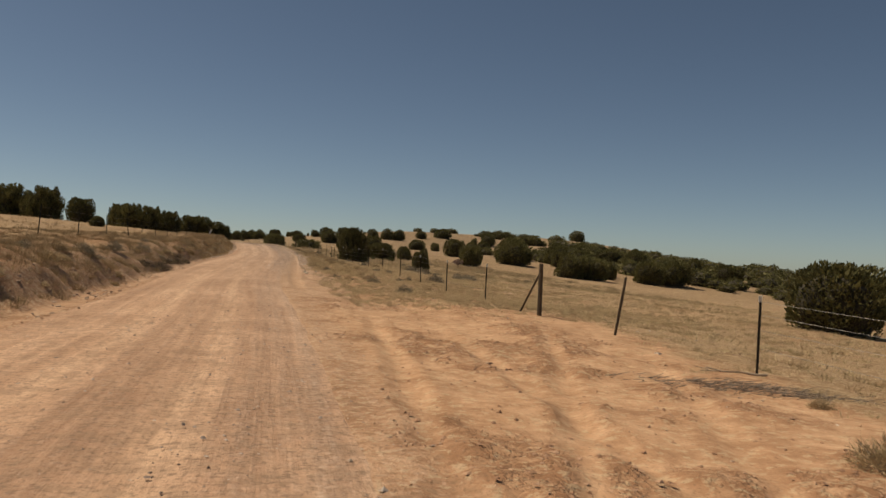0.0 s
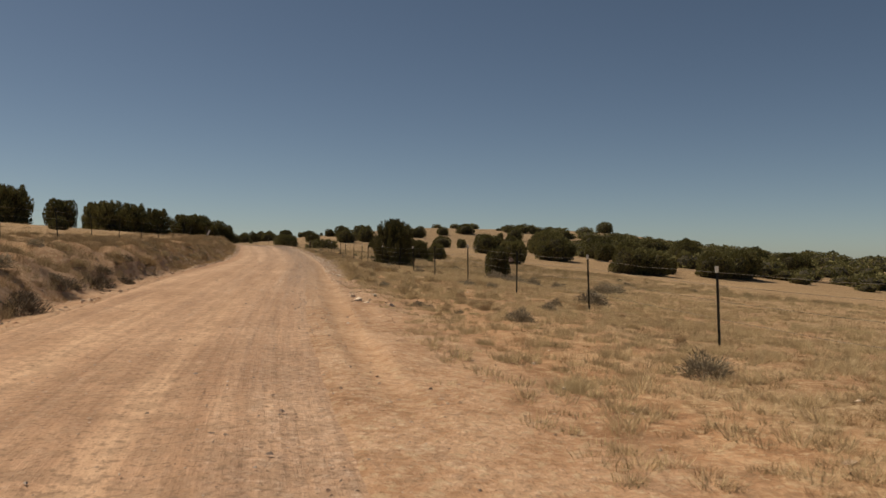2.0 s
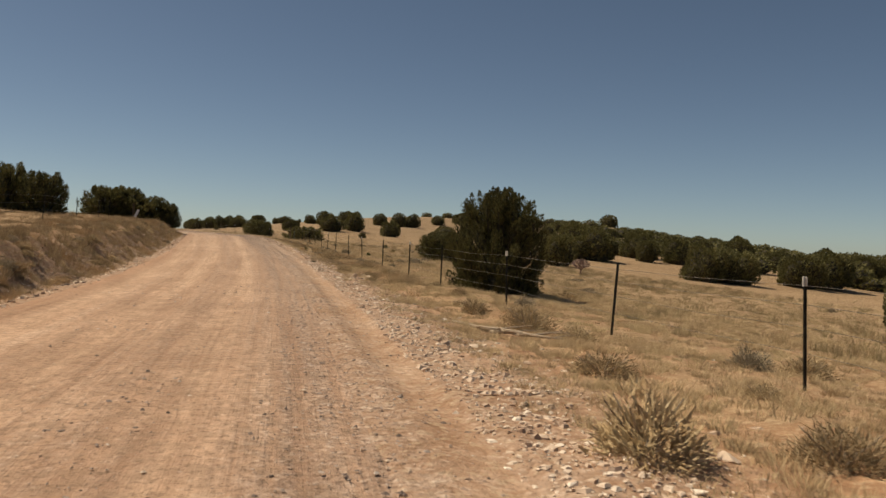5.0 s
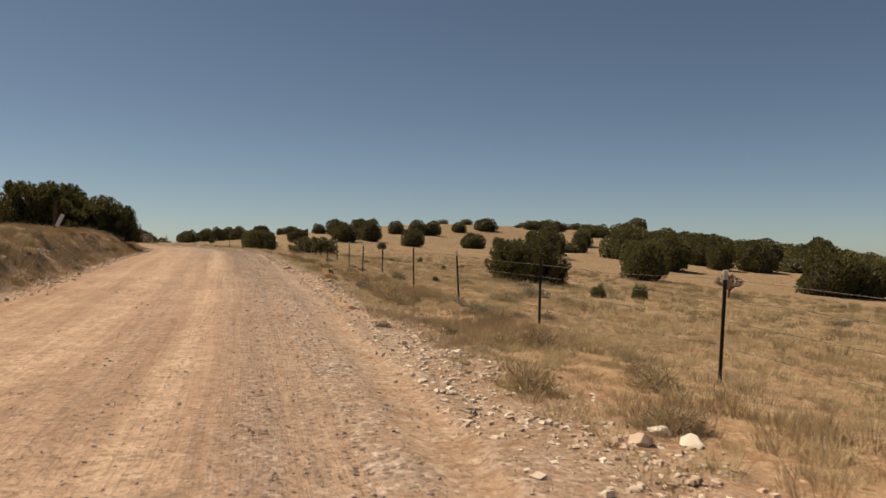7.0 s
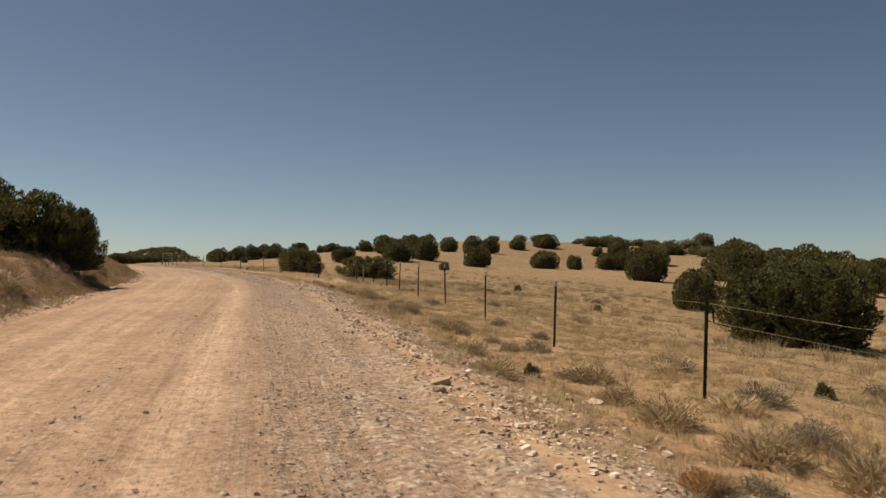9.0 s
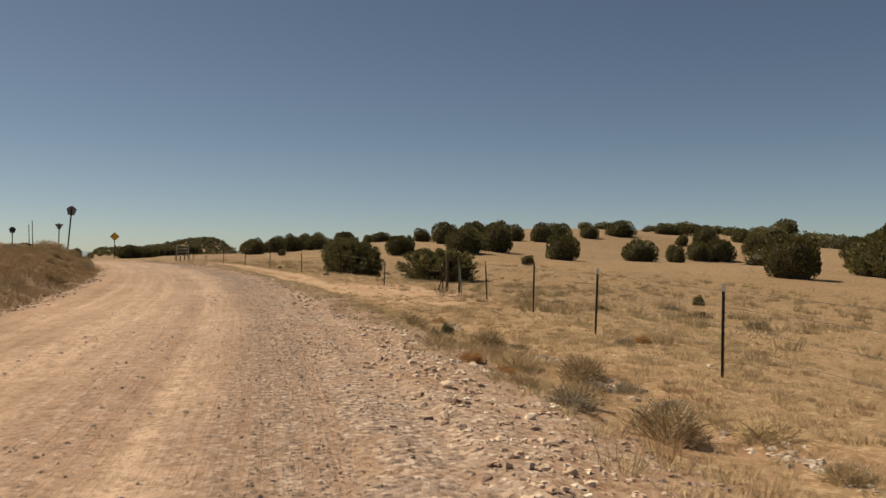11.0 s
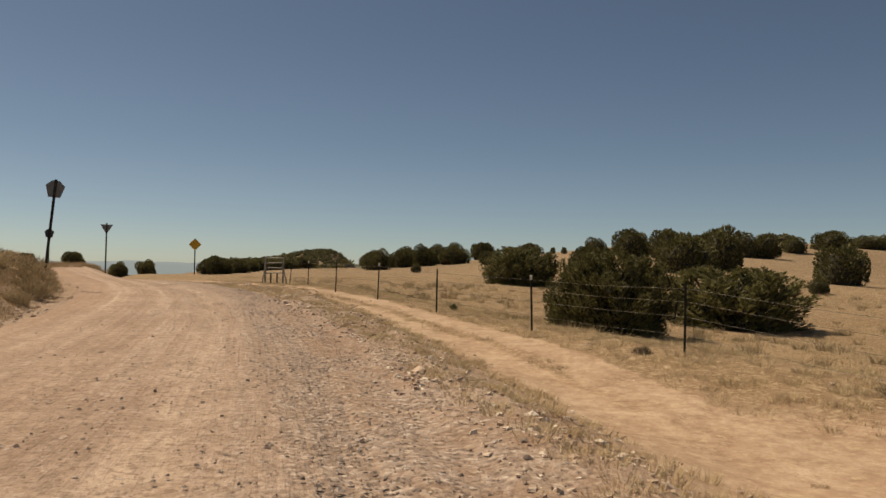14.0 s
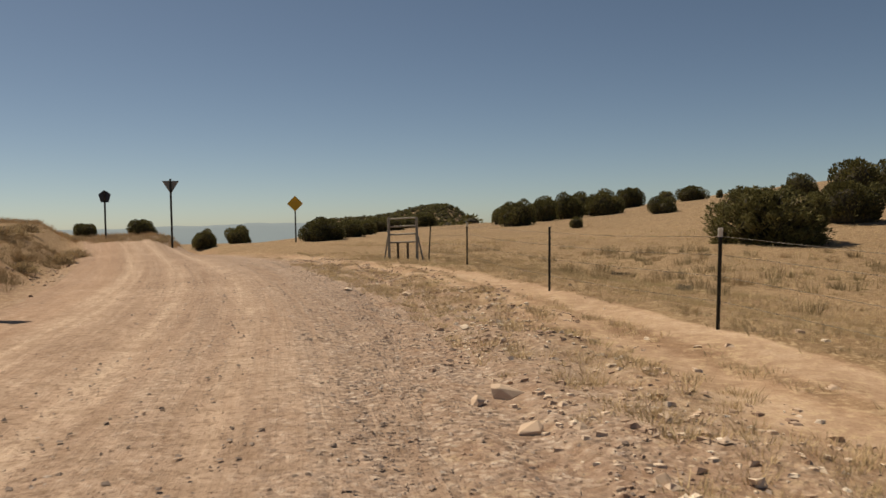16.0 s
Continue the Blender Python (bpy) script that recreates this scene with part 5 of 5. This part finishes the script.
for x, y, wide, high in ((4.4, 85.7, 0.9, 0.45), (6.1, 87.5, 0.6, 0.4), (2.2, 84.06, 0.45, 0.3), (3.26, 84.19, 0.6, 0.35), (3.19, 82.2, 0.5, 0.3), (7.75, 95.0, 1.2, 0.5), (4.2, 126.5, 0.6, 0.4), (2.7, 124.1, 0.55, 0.3), (2.17, 126.1, 0.4, 0.3), (6.9, 136.0, 1.0, 0.5), (11.2, 140.8, 1.3, 0.6), (10.6, 137.0, 1.2, 0.6), (6.35, 138.7, 0.8, 0.4), (3.27, 95.35, 0.8, 0.5), (2.99, 97.3, 0.6, 0.4), (-7.9, 179.5, 0.9, 0.4), (-6.8, 175.5, 0.6, 0.4), (12.8, 80.2, 1.2, 0.6), (-1.7, 154.9, 0.5, 0.35), (0.71, 126.09, 0.4, 0.42), (0.89, 125.6, 0.35, 0.25)):
    shrub(x, y, wide, high, GREY_SHRUBS + BRUSH[:1], "dense grey-brown twiggy brush in dry grass", "brush by the fence", "brush_clump")
for k in range(270):
    y = 6 + 120 * tuft_rng.random() ** 1.5 if k < 150 else tuft_rng.uniform(56, 150)
    x = float(road_x(y)) - float(left_w(y)) - 0.4 - (5.5 if k < 150 else 3.6) * tuft_rng.random() ** 1.3
    wide = tuft_rng.uniform(0.3, 0.75)
    shrub(x, y, wide, wide * tuft_rng.uniform(0.6, 0.9), (GREY_SHRUBS, BUNCHES, BROWN, TAWNY, SHRUBS)[k % 5], "low tan and brown clump of dry growth on the bank", "clumps on the bank", "brush_clump")
# those that stand out one by one: beside the road, at the bank and in the pasture
for x, y, wide, high in ((4.79, 5.4, 0.8, 0.75), (6.9, 8.9, 0.5, 0.4), (7.6, 60.5, 1.1, 0.7), (4.6, 63.8, 1.3, 0.9), (4.3, 66.4, 0.9, 0.8), (9.9, 75.2, 1.3, 0.6), (3.0, 79.6, 0.9, 0.8), (4.3, 83.0, 1.0, 0.7), (5.2, 88.2, 1.0, 0.6), (3.4, 91.4, 1.5, 1.0), (6.8, 93.0, 1.4, 0.5), (3.6, 98.2, 1.1, 0.8), (2.2, 101.8, 0.9, 0.6), (5.6, 104.0, 1.2, 0.7), (2.9, 108.5, 1.0, 0.7), (1.6, 121.0, 0.9, 0.6)):
    shrub(x, y, wide, high, SHRUBS, "rounded tawny dry shrub among the roadside grass", "dry shrubs by the road")
for k in range(46):
    y = shrub_rng.uniform(2, 182)
    w = shrub_rng.choice((-1, 1)) * shrub_rng.uniform(4.2, 9.5) if k < 26 else shrub_rng.uniform(9, 34)
    x = float(road_x(y)) + w
    if float(bare(np.array(x), np.array(y))) > 0.2 or (y > 138 and 3 < w < 9.5):
        continue
    s = shrub_rng.uniform(0.55, 1.15)
    shrub(x, y, s, s * shrub_rng.uniform(0.5, 0.8), GREY_SHRUBS, "low grey sagebrush in dry grass", "grey shrubs")
for x, y, s in ((14.4, 99.9, 1.0), (2.9, 102.6, 0.34), (15.0, 146.5, 0.8), (11.9, 98.0, 0.8), (6.9, 102.0, 0.4), (-4.9, 165.2, 0.35), (12.2, 124.0, 0.5), (1.2, 128.4, 0.4)):
    shrub(x, y, s, s * 1.45, GREEN_SHRUBS, "small fresh green weed in the dry grass", "green weeds", "weed")
for k in range(64):
    y = 8 + k * 2.7 + shrub_rng.uniform(-1.3, 1.3)
    x = float(road_x(y)) - float(left_w(y)) - shrub_rng.uniform(0.6, 2.6)
    s = shrub_rng.uniform(0.5, 1.2)
    shrub(x, y, s, s * 0.75, SHRUBS + GREY_SHRUBS + BROWN, "brown dry shrub hanging on the road bank", "dry shrubs on the bank")


for x, y, wide, high in ((-17.7, 165.4, 1.9, 1.7), (-19.0, 167.6, 2.0, 1.8), (-20.4, 170.0, 2.0, 1.7), (-16.4, 163.0, 1.7, 1.4), (-18.6, 164.4, 2.0, 1.8), (-20.2, 167.0, 2.0, 1.8), (-22.4, 172.6, 1.5, 1.0), (-15.6, 160.6, 1.3, 0.8), (-23.2, 176.6, 1.3, 0.8), (-14.6, 157.2, 1.2, 0.9), (-13.3, 153.6, 1.2, 0.8), (-25.6, 178.0, 1.7, 1.2), (-27.4, 181.0, 1.8, 1.2), (-29.2, 184.0, 1.8, 1.1), (-31.2, 187.5, 1.9, 1.1), (-26.2, 182.5, 1.6, 1.0), (-28.0, 186.0, 1.7, 1.0)):
    shrub(x, y, wide, high, SHRUBS, "tall fuzzy tawny bush on top of the road bank", "dry shrubs on the bank")


for x, y, wide, high in ((-29.6, 195.4, 1.2, 0.6), (-31.4, 199.0, 1.4, 0.6), (-35.4, 197.2, 1.3, 0.6), (-37.4, 199.6, 1.5, 0.7), (-33.6, 203.4, 1.6, 0.7), (-40.4, 203.0, 1.6, 0.7)):
    shrub(x, y, wide, high, SHRUBS, "low russet bush on the raised verge at the crest", "dry shrubs on the verge")


# ---- stones ----
PEBBLE = (
    np.array([[1, 0, 0], [0.1, 1, 0.1], [-1, 0.1, 0], [0, -1, 0.1], [0.35, 0.3, 0.8], [-0.35, -0.25, 0.75]]),
    [[0, 1, 4], [1, 2, 5], [1, 5, 4], [2, 3, 5], [3, 0, 4], [3, 4, 5]],
)
BLOCK = (
    np.array([[1, 0.1, -0.1], [0.1, 1, -0.1], [-1, 0.1, -0.1], [-0.1, -1, -0.1], [0.72, 0.2, 0.62], [0.1, 0.7, 0.72], [-0.66, 0.05, 0.6], [-0.05, -0.68, 0.7]]),
    [[0, 1, 5, 4], [1, 2, 6, 5], [2, 3, 7, 6], [3, 0, 4, 7], [4, 5, 7], [5, 6, 7]],
)


def pebbles(name, x, y, size, material, seed, sink=0.3, form=PEBBLE):
    """Angular stones as one mesh, each with its own squash and skew."""
    rng = np.random.default_rng(seed)
    n, (base, faces) = len(x), form
    k = len(base)
    a = rng.uniform(0, math.tau, n)
    v = base[None] * (1 + rng.normal(0, 0.28, (n, k, 3)))
    v = v * (np.stack([size, size * rng.uniform(0.55, 1.0, n), size * rng.uniform(0.35, 0.8, n)], -1) / 2)[:, None]
    ca, sa = np.cos(a)[:, None], np.sin(a)[:, None]
    out = np.stack([v[..., 0] * ca - v[..., 1] * sa + x[:, None], v[..., 0] * sa + v[..., 1] * ca + y[:, None], v[..., 2] + (ground_z(x, y) + size * 0.5 * (0.12 - 0.3 * sink))[:, None]], -1)
    every = []
    for f in faces:
        every += (np.array(f)[None] + (np.arange(n) * k)[:, None]).tolist()
    return raw(name, out.reshape(-1, 3).tolist(), every, material)


def sizes(n, seed, small, large, skew=3.0):
    return small + (large - small) * np.random.default_rng(seed).random(n) ** skew


def on_shoulder(x, y, w):
    rw = right_w(y)
    return step(rw - 1.9, rw - 0.7, w) * step(rw + 2.0, rw + 0.8, w) * (1 - 0.85 * bare(x, y)) * (0.35 + 0.65 * clumps(x, y, 1.1, 31.0)) * (0.15 + 0.85 * step(22, 60, y))


def on_berm(x, y, w):
    rw = right_w(y)
    return np.exp(-(((w - rw - 0.85 - 0.25 * waves(0 * y, y, 6.0, 32.0)) / (0.7 + 0.4 * step(125, 140, y))) ** 2)) * step(34, 62, y) * (0.35 + 0.65 * clumps(x, y, 1.3, 39.0)) * (1 - 0.55 * step(105, 130, y))


def on_spoil(x, y, w):
    """Rubble that the grader has pushed out over the verge further on."""
    rw = right_w(y)
    return step(rw - 0.5, rw + 0.3, w) * step(rw + 2.5, rw + 1.5, w) * (0.1 + 0.9 * clumps(x, y, 0.9, 36.0)) * step(86, 118, y)


def on_windrow(x, y, w):
    rw = right_w(y)
    return np.exp(-(((w - rw + 0.8 - 0.2 * waves(0 * y, y, 5.0, 37.0)) / 0.6) ** 2)) * (0.4 + 0.6 * clumps(x, y, 0.8, 38.0)) * (0.3 * step(28, 36, y) + 0.7 * step(70, 110, y))


def on_road(x, y, w):
    return 0.2 + 0.2 * step(80, 110, y) + 0.6 * clumps(x * 3.0, y * 0.25, 1.2, 33.0) * np.exp(-(((w - 0.4) / 1.9) ** 2))


def on_left(x, y, w):
    lw = left_w(y)
    return step(-lw + 0.5, -lw - 0.1, w) * step(-lw - 1.9, -lw - 1.0, w) * (0.3 + 0.7 * clumps(x, y, 2.0, 34.0))


def off_road(x, y, w):
    return 0.5 * clumps(x, y, 3.0, 35.0)


for name, (sx, sy), (small, large), mat, label in (
    ("gravel", scatter(201, 120000, 0.4, 5.0, -2, 186, on_shoulder), (0.016, 0.05), GRAVEL, "loose angular grey and red gravel along the road edge"),
    ("road_gravel", scatter(202, 90000, -3.2, 3.0, -2, 186, on_road), (0.01, 0.036), GRAVEL, "small stones strewn over the dirt road"),
    ("road_stones", scatter(212, 60000, -3.0, 3.0, -2, 186, lambda x, y, w: (0.12 + 0.88 * clumps(x * 2.5, y * 0.2, 1.1, 53.0)) * (0.35 + 0.65 * step(20, 90, y)) * np.exp(-(((w - 0.6) / 2.0) ** 2))), (0.018, 0.06), DARK_GRAVEL, "dark loose stones strewn along the dirt road"),
    ("berm_stones", scatter(203, 130000, 3.0, 5.4, -2, 186, on_berm), (0.02, 0.097), STONE, "pale broken stones heaped along the graded berm"),
    ("broken_stones", scatter(209, 3800, 3.05, 5.2, 52, 186, on_berm), (0.05, 0.15), STONE, "larger pale blocks of broken stone on the berm"),
    ("spoil_stones", scatter(206, 26000, 2.3, 7.0, 84, 186, on_spoil), (0.02, 0.12), GRAVEL, "reddish and pale rubble pushed over the verge"),
    ("grey_rubble", scatter(210, 5200, 5.6, 6.6, 118, 133, lambda x, y, w: np.exp(-(((w - 6.1 - 0.15 * waves(0 * y, y, 2.0, 45.0)) / 0.16) ** 2)) * (0.2 + 0.8 * clumps(x, y, 0.7, 46.0))), (0.03, 0.13), GREY_STONE, "line of flat grey-white rubble in the verge grass"),
    ("dark_rubble", scatter(207, 16000, 2.3, 7.0, 84, 186, on_spoil), (0.02, 0.09), DARK_GRAVEL, "dark brown broken stones in red verge soil"),
    ("windrow_gravel", scatter(208, 110000, 1.2, 3.2, 28, 186, on_windrow), (0.014, 0.05), DARK_GRAVEL, "dark grey-brown gravel windrow along the road edge"),
    ("edge_clods", scatter(211, 22000, -4.2, -1.6, 4, 120, lambda x, y, w: np.exp(-(((w + left_w(y) - 0.12 - 0.2 * waves(0 * y, y, 4.0, 47.0)) / 0.22) ** 2)) * (0.25 + 0.75 * clumps(x, y, 1.5, 48.0))), (0.02, 0.09), RED_CLOD, "crumbly red clods of dirt along the road edge"),
    ("turnout_clods", scatter(213, 30000, 2.4, 8.5, 1, 24, lambda x, y, w: turnout_dirt(x, y)[0] * (0.06 + 0.94 * turnout_dirt(x, y)[2] * clumps(x, y, 0.6, 58.0))), (0.016, 0.075), RED_CLOD, "crumbly red clods thrown up on the turnout"),
    ("bank_rubble", scatter(214, 16000, -4.8, -2.2, 55, 160, on_left), (0.025, 0.13), STONE, "pale broken stones showing in the bank foot"),
    ("bank_stones", scatter(204, 17000, -6.0, -2.0, -2, 186, on_left), (0.03, 0.15), GRAVEL, "broken brown stones at the foot of the bank"),
    ("field_stones", scatter(205, 2600, 4.2, 14.0, -2, 186, off_road), (0.03, 0.14), STONE, "scattered pale stones in the grass"),
):
    tagged(pebbles(name, sx, sy, sizes(len(sx), len(sx), small, large, 2.6 if name == "berm_stones" else 4.5 if name == "road_gravel" else 3.0), mat, len(sx), form=BLOCK if large > 0.095 else PEBBLE), label, "gravel", kind="stuff")


def rock(x, y, size, seed, material=STONE, flat=0.6, label="pale angular limestone rock beside the road"):
    bm = bmesh.new()
    rng = random.Random(seed)
    for k in range(15):
        d = Vector((rng.gauss(0, 1), rng.gauss(0, 1), rng.gauss(0, 0.8))).normalized()
        bm.verts.new(d * rng.uniform(0.4, 0.56))
    bmesh.ops.convex_hull(bm, input=list(bm.verts))
    for v in [v for v in bm.verts if not v.link_faces]:
        bm.verts.remove(v)
    bmesh.ops.bevel(bm, geom=list(bm.edges), offset=0.018, segments=1, affect="EDGES")
    ob = part("rock", bm, material)
    ob.matrix_basis = pose(x, y, float(ground_z(x, y)) + size * flat * 0.14, rng.uniform(-12, 12), rng.uniform(-12, 12), rng.uniform(0, 360)) @ Matrix.Diagonal((size, size * rng.uniform(0.6, 0.95), size * flat, 1))
    return tagged(ob, label, "rock", "rocks by the road")


ROCKS = ((3.62, 77.6, 0.24), (3.15, 77.5, 0.26), (2.84, 61.1, 0.16), (2.43, 61.0, 0.13), (1.25, 100.3, 0.26), (-5.28, 151.0, 0.26), (-9.69, 164.3, 0.34), (-9.46, 163.3, 0.22), (-9.9, 164.0, 0.2), (-3.56, 144.2, 0.24), (-7.03, 157.2, 0.24), (-8.54, 161.4, 0.24), (2.67, 73.0, 0.24), (3.5, 77.9, 0.22), (1.15, 99.9, 0.2), (3.08, 100.7, 0.2), (3.28, 89.8, 0.22), (2.1, 87.0, 0.24), (1.44, 37.45, 0.26), (1.57, 36.9, 0.17), (1.38, 38.25, 0.2), (2.6, 74.5, 0.18), (2.9, 70.6, 0.2), (2.75, 81.5, 0.17), (3.3, 93.5, 0.18), (2.2, 104.5, 0.22))
for k, (x, y, s) in enumerate(ROCKS):
    rock(x, y, s, k)
rock_rng = random.Random(40)
for k in range(34):
    y = rock_rng.uniform(30, 178)
    side = rock_rng.random() < 0.72
    x = float(road_x(y)) + (rock_rng.gauss(3.75, 0.4) if side else -float(left_w(y)) - rock_rng.uniform(0.1, 1.0))
    rock(x, y, rock_rng.uniform(0.10, 0.22), 100 + k, STONE if side else GRAVEL, 0.55, "pale broken rock on the roadside berm" if side else "brown broken rock at the foot of the bank")


# ---- dead wood ----
def dead_branch(x, y, turn, long, seed, label):
    rng = random.Random(seed)
    t = thing("dead_branch", x, y, label, "branch", "dead branches", turn)
    k_size = min(1.0, long / 2)
    bm = bmesh.new()
    pts = [Vector((long * k / 6 - long / 2, 0.06 * rng.gauss(0, 1), 0.05 + 0.03 * rng.random())) for k in range(7)]
    tube(bm, pts, [r * min(1.0, long / 2) for r in (0.045, 0.042, 0.038, 0.033, 0.028, 0.02, 0.01)], 7)
    part("limb", bm, GREY_WOOD, t)
    for k in range(4):
        p = pts[rng.randint(2, 5)]
        bm = bmesh.new()
        s = rng.choice((-1, 1))
        tube(bm, [p, p + Vector((0.22, s * 0.14, 0.05)) * k_size, p + Vector((0.5, s * rng.uniform(0.2, 0.36), rng.uniform(0.02, 0.16))) * k_size], [0.02 * k_size, 0.014 * k_size, 0.005], 5)
        part("twig", bm, GREY_WOOD, t)
    return t


dead_branch(3.75, 63.0, -62, 2.3, 1, "bleached fallen juniper branch in dry grass")
dead_branch(4.05, 62.6, -48, 1.5, 2, "bleached forked dead branch in dry grass")
dead_branch(2.05, 78.3, 80, 0.6, 3, "short dead stick standing in roadside gravel")
dead_branch(7.1, 11.2, 150, 1.0, 4, "curved dead stick lying on red dirt")


def brush_pile(x, y, wide, deep, seed):
    rng = random.Random(seed)
    bm = bmesh.new()
    for k in range(520):
        px, py = rng.gauss(0, wide / 2.6), rng.gauss(0, deep / 2.6)
        a, ln = rng.gauss(0.3, 0.6), rng.uniform(0.08, 0.3)
        z0 = float(ground_z(x + px, y + py)) - float(ground_z(x, y)) + rng.uniform(0.0, 0.07)
        tube(bm, [(px, py, z0), (px + math.cos(a) * ln, py + math.sin(a) * ln, z0 + rng.uniform(-0.02, 0.05))], [0.005, 0.002], 3, False)
    ob = part("brush_pile", bm, simple("grey_dead_brush", (0.17, 0.135, 0.11), 0.95, vary=0.4, scale=8))
    ob.matrix_basis = pose(x, y, float(ground_z(x, y)), 0, 0, 0)
    tagged(ob, "flattened grey pile of dead brush on red dirt", "brush")


brush_pile(6.7, 10.0, 2.3, 0.55, 5)


# ---- cholla ----
def cholla(x, y, wide, high, seed):
    """A bare tree cholla: jointed, spiny arms that fork and spread from a short trunk."""
    rng = random.Random(seed)
    t = thing("cholla", x, y, "leafless pinkish grey tree cholla standing in the pasture", "cactus")
    pink = simple("cholla_skin", (0.24, 0.165, 0.14), 0.9, vary=0.35, scale=30, depth=0.01)
    bm = bmesh.new()
    tube(bm, [(0, 0, -0.1), (0.03, 0.02, 0.16 * high), (0.05, 0.0, 0.3 * high)], [0.07, 0.06, 0.05], 8)
    part("trunk", bm, pink, t)
    for k in range(15):
        bm = bmesh.new()
        a = k * 2.4
        ends = [(Vector((0.05, 0, 0.24 * high)), Vector((math.cos(a) * rng.uniform(0.5, 1.1), math.sin(a) * rng.uniform(0.5, 1.1), rng.uniform(0.35, 1.0))))]
        for level in range(4):
            grown_ends = []
            for at, way in ends:
                way = way.normalized()
                tip_at = at + way * rng.uniform(0.13, 0.2) * high
                if math.hypot(tip_at.x, tip_at.y) > wide / 2 or tip_at.z > high:
                    continue
                mid = at.lerp(tip_at, 0.5)
                tube(bm, [at, mid, tip_at], [0.022, 0.034, 0.018], 6)
                for s_ in range(10):
                    d = Vector((rng.gauss(0, 1), rng.gauss(0, 1), rng.gauss(0, 1))).normalized()
                    p = at.lerp(tip_at, rng.random())
                    q = d.orthogonal().normalized() * 0.006
                    bm.faces.new([bm.verts.new(p + q), bm.verts.new(p - q), bm.verts.new(p + d * 0.07)])
                for fork in range(2 if level < 3 else 1):
                    grown_ends.append((tip_at, way + Vector((rng.gauss(0, 0.55), rng.gauss(0, 0.55), rng.gauss(0.15, 0.4)))))
            ends = grown_ends
        part("arm", bm, pink, t)
    return t


cholla(26.0, 112.1, 1.7, 1.6, 33)


# ---- tumbleweeds ----
RUST = foliage_material("rusty_dry_stems", (0.26, 0.135, 0.055), (0.42, 0.235, 0.10), (0.56, 0.35, 0.17))
RUSTY = [shrub_mesh(80 + k, 3200, RUST, "stems", 1.6) for k in range(2)]
for x, y, wide, high in ((2.4, 97.0, 0.55, 0.42), (1.4, 131.4, 0.5, 0.36), (4.65, 126.84, 0.5, 0.4), (0.79, 123.06, 0.6, 0.3), (1.2, 122.7, 0.5, 0.28), (3.2, 95.35, 0.4, 0.3), (3.1, 93.1, 0.5, 0.3)):
    shrub(x, y, wide, high, RUSTY, "rounded rust-coloured tumbleweed caught in roadside grass", "tumbleweeds", "tumbleweed")
